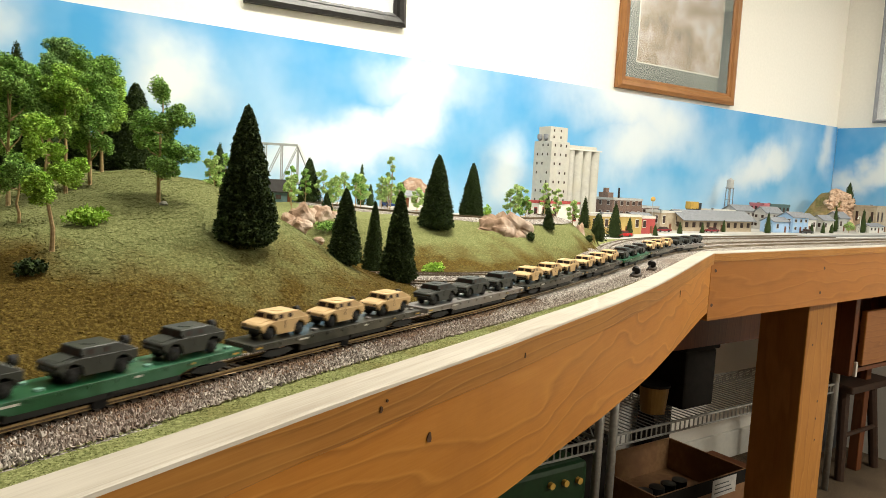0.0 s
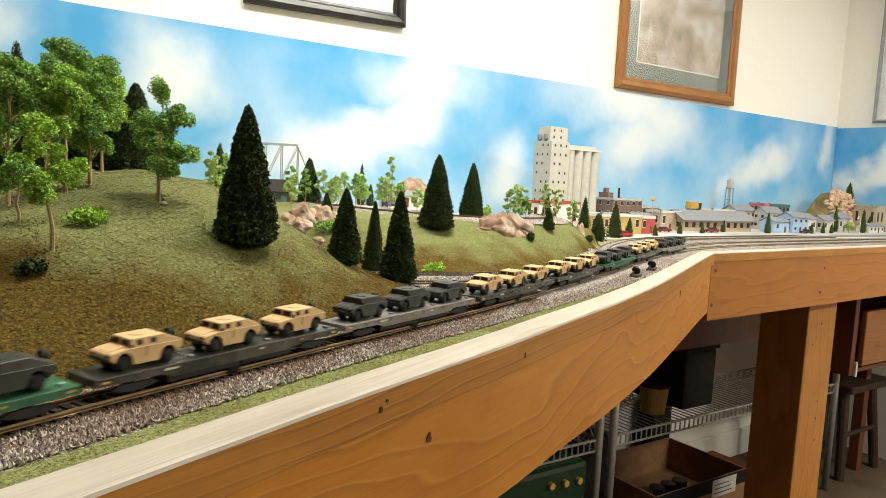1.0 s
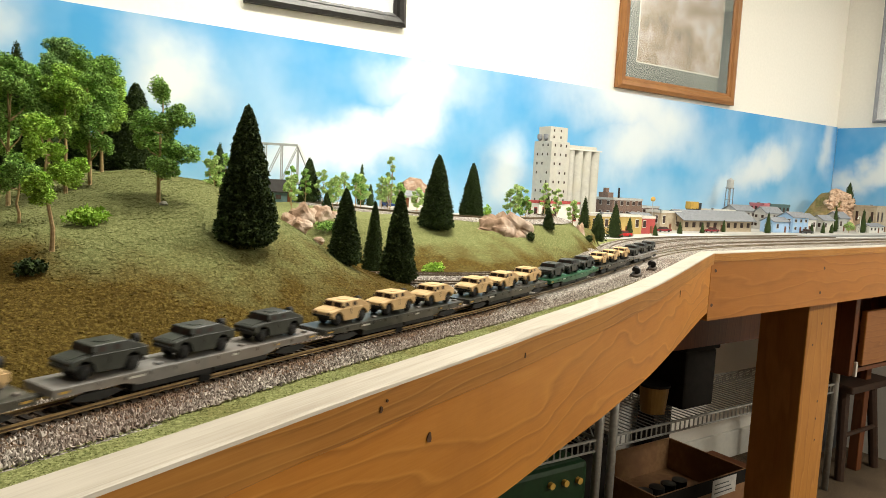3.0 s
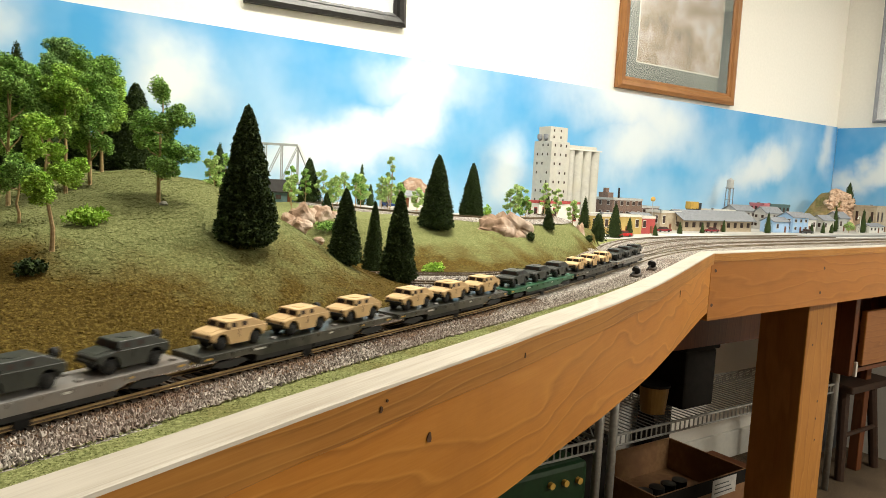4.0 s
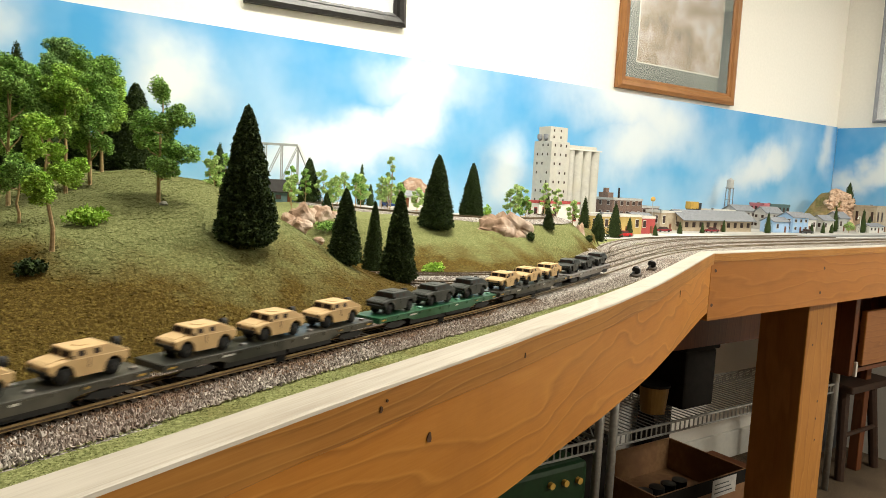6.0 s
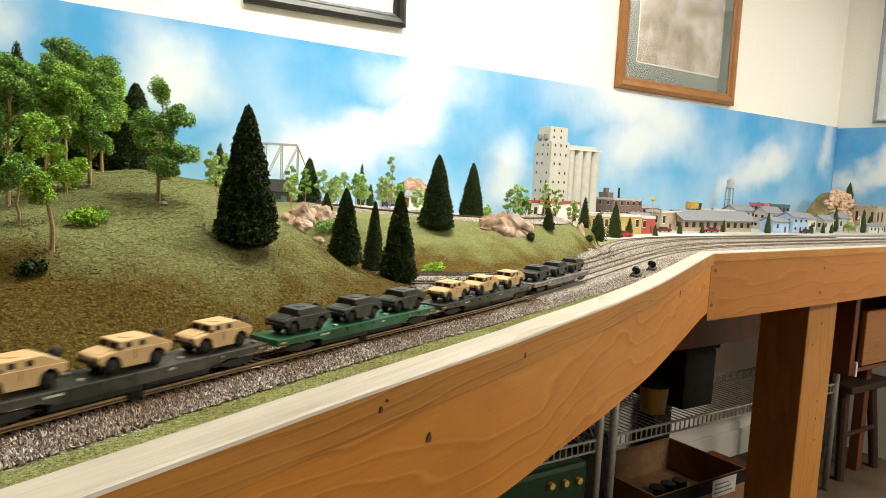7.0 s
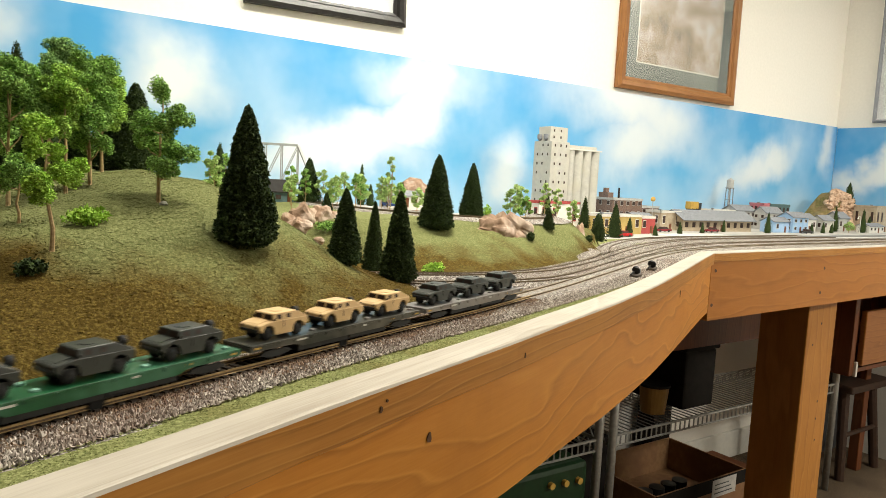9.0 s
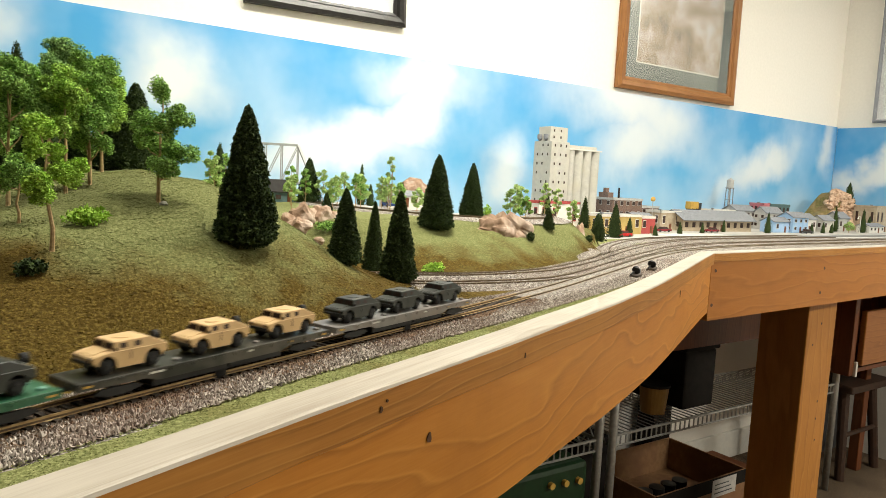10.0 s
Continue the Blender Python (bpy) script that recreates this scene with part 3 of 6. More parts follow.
def truck_vehicle(paint, label, group):
    """A slant-backed military utility truck, front towards -x, wheels on z = 0."""
    t = thing("utility_truck", label, "military truck", group=group)
    zb = 0.0070
    out = [(-0.0262, 0.0104), (-0.0244, 0.0090)] + arch(-0.0165, 0.0063, zb) + [(-0.0096, 0.0040), (0.0090, 0.0040)] + arch(0.0160, 0.0065, zb)
    out += [(0.0242, 0.0096), (0.0262, 0.0106), (0.0262, 0.0156), (0.0240, 0.0160), (-0.0125, 0.0160), (-0.0200, 0.0150), (-0.0252, 0.0138), (-0.0262, 0.0128)]
    bm = prism(bmesh.new(), out, -0.0122, 0.0122)
    long_edges = [e for e in bm.edges if abs(e.verts[0].co.y - e.verts[1].co.y) < 1e-6 and min(e.verts[0].co.z, e.verts[1].co.z) > 0.011]
    bmesh.ops.bevel(bm, geom=long_edges, offset=0.0006, segments=1, affect="EDGES")
    part("body", bm, paint, t)
    # cabin with an upright windscreen, a long roof and a sloping rear
    bm = bmesh.new()
    ring = []
    for x, z, w in ((-0.0128, 0.0154, 0.0119), (-0.0112, 0.0219, 0.0110), (0.0132, 0.0222, 0.0110), (0.0252, 0.0166, 0.0118), (0.0252, 0.0154, 0.0119)):
        ring.append((bm.verts.new((x, -w, z)), bm.verts.new((x, w, z))))
    for (a, b), (c, d) in zip(ring, ring[1:] + ring[:1]):
        bm.faces.new((a, c, d, b))
    bm.faces.new([a for a, b in ring][::-1])
    bm.faces.new([b for a, b in ring])
    bmesh.ops.recalc_face_normals(bm, faces=bm.faces)
    bmesh.ops.bevel(bm, geom=list(bm.edges), offset=0.0004, segments=1, affect="EDGES")
    part("cabin", bm, paint, t)
    part("roof_hatch", rod(bmesh.new(), (0.0005, 0, 0.0216), (0.0005, 0, 0.0225), 0.0058, 0.0054, 16), paint, t)
    part("bonnet", prism(bmesh.new(), [(-0.0245, 0.0138), (-0.0235, 0.0146), (-0.0135, 0.0166), (-0.0130, 0.0150)], -0.0072, 0.0072), paint, t)
    # windows sit in dark recesses
    for s in (-1, 1):
        f = lambda z: -0.0128 + (z - 0.0154) / 0.0065 * 0.0016 - 0.0003
        bm = bmesh.new()
        bm.faces.new([bm.verts.new((f(z), s * y, z)) for y, z in ((0.0010, 0.0168), (0.0104, 0.0168), (0.0099, 0.0208), (0.0010, 0.0208))])
        bmesh.ops.solidify(bm, geom=list(bm.faces), thickness=0.0003)
        part("windscreen", bm, "glass_dark", t, "dark recessed window")
        for x0, x1 in ((-0.0076, -0.0032), (0.0026, 0.0068)):
            g = lambda z: 0.0119 - (z - 0.0154) / 0.0065 * 0.0009 + 0.0002
            bm = bmesh.new()
            bm.faces.new([bm.verts.new((x, s * g(z), z)) for x, z in ((x0, 0.0172), (x1, 0.0172), (x1, 0.0205), (x0, 0.0205))])
            bmesh.ops.solidify(bm, geom=list(bm.faces), thickness=0.0003)
            part("side_window", bm, "glass_dark", t, "dark recessed window")
        part("door_seam", boxed(-0.0009, -0.0005, min(s * 0.0120, s * 0.0124), max(s * 0.0120, s * 0.0124), 0.0090, 0.0156), "frame_black", t)
    for x in (-0.0165, 0.0160):
        for s in (-1, 1):
            bm = rod(bmesh.new(), (x, s * 0.0054, 0.0051), (x, s * 0.0106, 0.0051), 0.0051, 0.0051, 18)
            bmesh.ops.bevel(bm, geom=[e for e in bm.edges if len(e.link_faces) == 2 and abs(e.calc_face_angle(0)) > 1], offset=0.0007, segments=2, affect="EDGES")
            w = part("wheel", bm, "rubber", t, "black rubber wheel", smooth=True)
            part("hub", rod(bmesh.new(), (x, s * 0.0103, 0.0051), (x, s * 0.0109, 0.0051), 0.0022, 0.0018, 10), "rubber", w)
    bm = rod(bmesh.new(), (0.0276, 0.0080, 0.0172), (0.0316, 0.0080, 0.0172), 0.0036, 0.0036, 14)
    part("spare_wheel", bm, "rubber", t, "black spare wheel on a rear carrier")
    bm = boxed(0.0262, 0.0278, 0.0066, 0.0090, 0.0095, 0.0170)
    part("spare_carrier", bm, "frame_black", t)
    part("front_bumper", boxed(-0.0277, -0.0262, -0.0105, 0.0105, 0.0080, 0.0104, bev=0.0003), "frame_black", t)
    part("rear_bumper", boxed(0.0262, 0.0274, -0.0105, 0.0105, 0.0086, 0.0104, bev=0.0003), "frame_black", t)
    part("chassis", boxed(-0.022, 0.022, -0.0100, 0.0100, 0.0052, 0.0100), "frame_black", t)
    for s in (-1, 1):
        part("headlight", rod(bmesh.new(), (-0.0266, s * 0.0080, 0.0121), (-0.0258, s * 0.0080, 0.0121), 0.0012, 0.0012, 10), "glass_dark", t)
        part("mirror", boxed(-0.0118, -0.0110, s * 0.0128 - 0.0007, s * 0.0128 + 0.0007, 0.0162, 0.0184), "frame_black", t)
    for o in t.children_recursive:
        o.data.transform(Matrix.Diagonal((0.80, 0.77, 0.76, 1)))
    return t


DECK, WHEEL = 0.0125, 0.0052


def flat_car(paint, deck, label):
    """A flat car on two trucks, rail tops at z = 0, front towards -x."""
    t = thing("flat_car", label, "railway flat car", group="flat cars of the train")
    hl, hw = 0.0884, 0.0134
    bm = boxed(-hl, hl, -hw, hw, DECK - 0.0014, DECK, bev=0.0003)
    part("deck", bm, deck, t, "scuffed load deck")
    for s in (-1, 1):
        out = [(-hl, DECK - 0.0014), (-hl, DECK - 0.0040), (-0.052, DECK - 0.0044), (-0.044, DECK - 0.0068), (0.044, DECK - 0.0068), (0.052, DECK - 0.0044), (hl, DECK - 0.0040), (hl, DECK - 0.0014)]
        part("side_sill", prism(bmesh.new(), out, s * 0.0123 - 0.0009, s * 0.0123 + 0.0009), paint, t)
        for i in range(12):
            x = -0.080 + i * 0.01455
            part("stake_pocket", boxed(x - 0.0009, x + 0.0009, min(s * 0.0131, s * 0.0139), max(s * 0.0131, s * 0.0139), DECK - 0.0027, DECK - 0.0006), paint, t)
        for x, w, mat in ((-0.0830, 0.005, "mark_yellow"), (0.0830, 0.005, "mark_yellow"), (-0.046, 0.010, "mark_white"), (0.020, 0.006, "mark_white"), (0.052, 0.004, "mark_yellow")):
            part("reporting_mark", boxed(x - w / 2, x + w / 2, s * 0.0133 - 0.0002, s * 0.0133 + 0.0002, DECK - 0.0027, DECK - 0.0016), mat, t)
    part("centre_sill", boxed(-0.082, 0.082, -0.0034, 0.0034, DECK - 0.0052, DECK - 0.0014), "frame_black", t)
    # added black block: stands for the shade below the car, hides the far rail
    part("underframe", boxed(-0.046, 0.046, -0.0108, 0.0108, 0.0018, DECK - 0.0054, bev=0.0004), "frame_black", t)
    part("air_tank", rod(bmesh.new(), (0.004, -0.0104, 0.0044), (0.020, -0.0104, 0.0044), 0.0019, 0.0019, 10), "frame_black", t)
    for e in (-1, 1):
        part("end_sill", boxed(min(e * 0.0868, e * hl), max(e * 0.0868, e * hl), -0.0130, 0.0130, DECK - 0.0042, DECK - 0.0014), paint, t)
        part("coupler", boxed(min(e * 0.0860, e * 0.0932), max(e * 0.0860, e * 0.0932), -0.0013, 0.0013, 0.0066, 0.0088, bev=0.0003), "frame_black", t)
        bogie = part("bogie", boxed(e * 0.066 - 0.0018, e * 0.066 + 0.0018, -0.0100, 0.0100, 0.0040, 0.0084), "frame_black", t, "black four-wheel truck")
        for s in (-1, 1):
            out = [(e * 0.066 - 0.0135, 0.0044), (e * 0.066 - 0.0095, 0.0034), (e * 0.066 - 0.004, 0.0023), (e * 0.066 + 0.004, 0.0023), (e * 0.066 + 0.0095, 0.0034), (e * 0.066 + 0.0135, 0.0044), (e * 0.066 + 0.0095, 0.0066), (e * 0.066 - 0.0095, 0.0066)]
            part("side_frame", prism(bmesh.new(), out, s * 0.0108 - 0.0007, s * 0.0108 + 0.0007), "frame_black", bogie)
        for k in (-1, 1):
            bm = rod(bmesh.new(), (0, -0.0088, 0), (0, 0.0088, 0), 0.0007, 0.0007, 6)
            for s in (-1, 1):
                rod(bm, (0, s * 0.0076, 0), (0, s * 0.0098, 0), WHEEL, 0.0043, 16)
            part("wheelset", bm, "frame_black", bogie, at=pose(e * 0.066 + k * 0.0090, 0, WHEEL))
    # tie-down gear between the loads
    for x in (-0.0290, 0.0285, 0.0825):
        for s in (-1, 1):
            part("tie_down", boxed(x - 0.0016, x + 0.0016, s * 0.0072 - 0.0018, s * 0.0072 + 0.0018, DECK, DECK + 0.0013, bev=0.0003), "car_grey" if deck != "car_green" else "car_pale_green", t, "pale tie-down block")
    return t


M["car_pale_green"] = speckled("pale_green_paint", (0.16, 0.34, 0.27), (0.24, 0.44, 0.36), 60, 0.5)
CARS = (("car_green", "car_green", "army"), ("car_dark", "car_dark", "tan"), ("car_grey", "car_grey", "army"), ("car_dark", "car_dark", "tan"), ("car_dark", "car_dark", "tan"), ("car_green", "car_green", "army"), ("car_dark", "car_dark", "tan"), ("car_grey", "car_grey", "army"))
CAR_LABEL = {"car_green": "bright green flat car carrying three dark trucks", "car_dark": "dark weathered flat car carrying three tan trucks", "car_grey": "grey-decked flat car carrying three dark trucks"}
LOAD_LABEL = {"tan": "desert-tan slant-back military truck on a flat car", "army": "dark olive slant-back military truck on a flat car"}
PITCH, SPEED, FIRST = 0.1852, 0.10348, 1.3991
LOADS = (-0.0575, 0.0, 0.0575)
masters, load_masters, TRAIN = {}, {}, []
for n, (paint, deck, load) in enumerate(CARS):
    if paint in masters:
        car = copy_thing(masters[paint], pose(0, 0, 0))
    else:
        car = masters[paint] = flat_car(paint, deck, CAR_LABEL[paint])
    TRAIN.append((car, n * PITCH, 0.0, 0.0))
    for dx in LOADS:
        if load in load_masters:
            v = copy_thing(load_masters[load], pose(0, 0, 0))
        else:
            v = load_masters[load] = truck_vehicle(load, LOAD_LABEL[load], "military trucks on the train")
        TRAIN.append((v, n * PITCH, dx, DECK))

MAIN_S = np.r_[0, np.cumsum(np.linalg.norm(np.diff(MAIN, axis=0), axis=1))]


def on_main(s):
    return np.array([np.interp(s, MAIN_S, MAIN[:, 0]), np.interp(s, MAIN_S, MAIN[:, 1])])


def car_pose(s, dx, dz):
    """A car rides on two bogies; its load sits dx along it."""
    a, b = on_main(s - 0.066), on_main(s + 0.066)
    d = (b - a) / np.linalg.norm(b - a)
    c = (a + b) / 2 + d * dx
    return Matrix.Translation((c[0], c[1], RAIL + dz)) @ Matrix.Rotation(math.atan2(d[1], d[0]), 4, "Z")


def travel(t):
    """The first car's place on the line; the engine runs a little unevenly."""
    slip = np.interp(t, (0, 1, 2.5, 4.5, 5.5, 7.5, 9, 10), (-0.0030, 0.0003, 0.0004, 0.0035, 0.0002, 0.0011, 0.0008, -0.0036))
    return FIRST - SPEED * t + float(slip)


def motions():
    for ob, offset, dx, dz in TRAIN:
        walk(ob, [(t / 2, car_pose(travel(t / 2) + offset, dx, dz)) for t in range(21)])
        for axle in (o for o in ob.children_recursive if o.name.startswith("wheelset")):
            hub = axle.matrix_local.translation.copy()
            walk(axle, [(t / 15, Matrix.Translation(hub) @ Matrix.Rotation((travel(t / 15) - FIRST) / WHEEL, 4, "Y")) for t in range(151)])


# ---- scenery: trees ----
def flakes(points, sizes, rng, flat=1.0):
    """Small irregular four-sided flakes of foam, one island each."""
    n = len(points)
    d = rng.normal(size=(n, 4, 3))
    d /= np.linalg.norm(d, axis=2, keepdims=True)
    d[:, :, 2] *= flat
    v = (np.asarray(points)[:, None, :] + d * np.asarray(sizes)[:, None, None]).reshape(-1, 3)
    k = np.arange(n)[:, None, None] * 4
    f = (k + np.array([[0, 1, 2], [0, 2, 3], [0, 3, 1], [1, 3, 2]])[None]).reshape(-1, 3)
    return v, f


def mesh_from(name, v, f, mat):
    me = bpy.data.meshes.new(name)
    me.from_pydata(v.tolist(), [], f.tolist())
    me.materials.append(M[mat])
    return me


def conifer(x, y, z, h, w, count, mat="conifer", label="dark green bottle-brush conifer standing on the grass bank", blunt=0.30, seed=0, lean=0.0):
    rng = np.random.default_rng(seed)
    t = thing("conifer", label, "tree", pose(x, y, z - 0.002, 0, lean, seed * 47 % 360), "conifers on the layout")
    part("trunk", rod(bmesh.new(), (0, 0, -0.004), (0, 0, h * 0.9), w * 0.05, w * 0.012, 7), "bark", t)
    u = rng.random(count) ** 0.72
    u = 1 - u
    ang = rng.random(count) * 2 * math.pi
    # tiers of boughs make the outline uneven
    tier = 0.95 + 0.045 * np.sin(u * h / 0.0075 * 2 * math.pi + 2 * np.sin(ang * 2 + seed)) + 0.06 * np.sin(ang * 3 + u * 17 + seed) + 0.075 * np.sin(ang * 9 - u * 41) * np.sin(u * 53 + ang * 4)
    prof = (1 - u) ** 0.80 * (1 - blunt) + blunt * np.sqrt(np.clip(1 - u, 0, 1))
    prof *= np.clip((u + 0.03) / 0.09, 0.62, 1)
    r = w / 2 * prof * tier * (1 - 0.28 * rng.random(count) ** 2)
    p = np.stack([r * np.cos(ang), r * np.sin(ang), h * (0.015 + 0.975 * u) - 0.10 * r + rng.normal(size=count) * 0.0008], 1)
    v, f = flakes(p, w * (0.013 + 0.017 * rng.random(count)) + 0.0005, rng, 0.8)
    crown = new("crown", mesh_from("crown", v, f, mat))
    crown.parent = t
    core = bmesh.new()
    prev = None
    for i in range(9):
        uu = i / 8
        rr = max(0.0006, w / 2 * 0.74 * ((1 - uu) ** 0.80 * (1 - blunt) + blunt * math.sqrt(1 - uu)) * (0.6 if i == 0 else 1))
        ring = [core.verts.new((rr * math.cos(a * math.pi / 6), rr * math.sin(a * math.pi / 6), h * (0.02 + 0.95 * uu))) for a in range(12)]
        if prev:
            for a in range(12):
                core.faces.new((prev[a], prev[(a + 1) % 12], ring[(a + 1) % 12], ring[a]))
        else:
            core.faces.new(ring[::-1])
        prev = ring
    part("inner_crown", core, mat, t)
    return t


def broadleaf(x, y, z, h, w, mat, label, clumps, per, seed, start=0.30, flake=0.00130, trunk=0.0022, size=1.0):
    """A wire-armature tree: bent trunk, forked limbs, foam clumps at their ends."""
    rng = np.random.default_rng(seed)
    t = thing("broadleaf_tree", label, "tree", pose(x, y, z - 0.002), "broadleaf trees on the layout")
    bm = bmesh.new()
    bend = rng.normal(size=2) * w * 0.06
    nodes = [np.array((bend[0] * math.sin(2.5 * k), bend[1] * math.sin(2 * k), h * 0.86 * k)) for k in np.linspace(0, 1, 7)]
    nodes[0][2] = -0.004
    for i, (a, b) in enumerate(zip(nodes, nodes[1:])):
        rod(bm, a, b + (b - a) * 0.03, trunk * (1 - i / 7.5), trunk * (1 - (i + 1) / 7.5), 7)
    for k in range(4):
        a = k * 1.7 + seed
        rod(bm, (0, 0, 0.002), (math.cos(a) * trunk * 2.4, math.sin(a) * trunk * 2.4, -0.003), trunk * 0.7, trunk * 0.3, 5)
    pts, sz, centres = [], [], []
    for c in range(clumps):
        u = start + (1 - start) * (c + 0.5) / clumps
        a = c * 2.4 + seed + rng.normal() * 0.4
        reach = w / 2 * (0.45 + 0.55 * rng.random()) * math.sin(math.pi * min(0.92, 0.25 + 0.62 * u)) * (0.35 if c == clumps - 1 else 0.85)
        ctr = np.array((reach * math.cos(a), reach * math.sin(a), h * u * 0.95 + h * 0.02))
        root = nodes[min(6, max(1, int(u * 5)))]
        midp = (root + ctr) / 2 + np.array((0, 0, -0.02 * h))
        rod(bm, root, midp, trunk * 0.5, trunk * 0.34, 5)
        rod(bm, midp, ctr, trunk * 0.34, trunk * 0.15, 5)
        rad = w * (0.125 + 0.065 * rng.random()) * size
        n = int(per * 3.0)
        d = rng.normal(size=(n, 3))
        d /= np.linalg.norm(d, axis=1, keepdims=True)
        lump = 1 + 0.32 * np.sin(d[:, 0] * 6 + c) * np.sin(d[:, 1] * 5 + seed) + 0.18 * np.sin(d[:, 2] * 9 + c * 2)
        p = ctr + d * (rad * lump * (0.62 + 0.38 * rng.random(n)))[:, None] * np.array((1, 1, 0.78))
        pts.append(p)
        sz.append(flake * (0.6 + 0.8 * rng.random(n)))
    part("trunk", bm, "bark", t, "pale tan bark trunk and limbs")
    v, f = flakes(np.concatenate(pts), np.concatenate(sz), rng, 0.75)
    crown = new("crown", mesh_from("crown", v, f, mat))
    crown.parent = t
    return t


def land_z(x, y):
    return terrain(x, y)


# x, y, height, width, flakes
for i, (x, y, h, w, n) in enumerate(((0.196, 0.592, 0.119, 0.059, 20000), (0.318, 0.648, 0.078, 0.040, 10000), (0.407, 0.690, 0.105, 0.047, 13000), (0.434, 0.800, 0.094, 0.032, 7000),
                                     (0.335, 0.905, 0.062, 0.026, 1600), (0.594, 0.897, 0.114, 0.060, 12000), (0.794, 1.080, 0.108, 0.054, 9000), (0.450, 0.985, 0.040, 0.026, 2600),
                                     (0.600, 1.405, 0.100, 0.060, 6000), (0.830, 0.902, 0.036, 0.026, 2200), (1.375, 1.245, 0.090, 0.046, 3000), (1.070, 1.054, 0.066, 0.030, 1800),
                                     (1.070, 1.170, 0.064, 0.034, 1500), (1.590, 1.290, 0.034, 0.021, 700), (0.748, 1.45, 0.100, 0.030, 900), (0.621, 1.46, 0.100, 0.032, 900),
                                     (0.350, 1.20, 0.108, 0.044, 1800), (0.799, 1.35, 0.066, 0.024, 700), (0.735, 1.38, 0.052, 0.026, 700), (2.250, 1.355, 0.075, 0.031, 600), (2.820, 1.42, 0.105, 0.033, 600),
                                     (2.935, 1.37, 0.098, 0.036, 600), (2.068, 1.40, 0.044, 0.019, 400), (2.60, 1.35, 0.046, 0.022, 400), (1.46, 1.27, 0.055, 0.026, 1200), (1.75, 1.33, 0.040, 0.022, 600), (1.90, 1.36, 0.036, 0.020, 500), (3.05, 1.40, 0.070, 0.030, 600), (2.66, 1.35, 0.040, 0.022, 400), (2.52, 1.35, 0.040, 0.022, 400))):
    conifer(x, y, land_z(x, y), h, w, n, seed=i + 1)
conifer(1.090, 1.032, land_z(1.09, 1.032), 0.060, 0.040, 2600, blunt=0.75, seed=41, label="rounded dark green evergreen beside the bluff")
conifer(3.16, 1.545, 1.100, 0.098, 0.060, 1400, seed=42, label="dark conifer on top of the rocky hill")
# dark wood behind the front hill
for i, (x, y, top, w) in enumerate(((0.048, 1.00, 1.262, 0.052), (0.078, 0.98, 1.246, 0.050), (0.112, 1.02, 1.246, 0.052), (0.000, 0.93, 1.236, 0.056), (0.018, 1.03, 1.252, 0.055), (0.172, 0.95, 1.222, 0.070), (0.150, 0.985, 1.205, 0.060), (-0.03, 1.0, 1.25, 0.06))):
    z = land_z(x, y)
    conifer(x, y, z, top - z, w, 5000, seed=60 + i, blunt=0.55, label="dark shaggy conifer in the wood behind the hill")
z = land_z(0.180, 1.10)
conifer(0.180, 1.10, z, 1.243 - z, 0.052, 2200, mat="leaf_bright", seed=71, blunt=0.6, label="light olive-green pointed tree behind the wood")



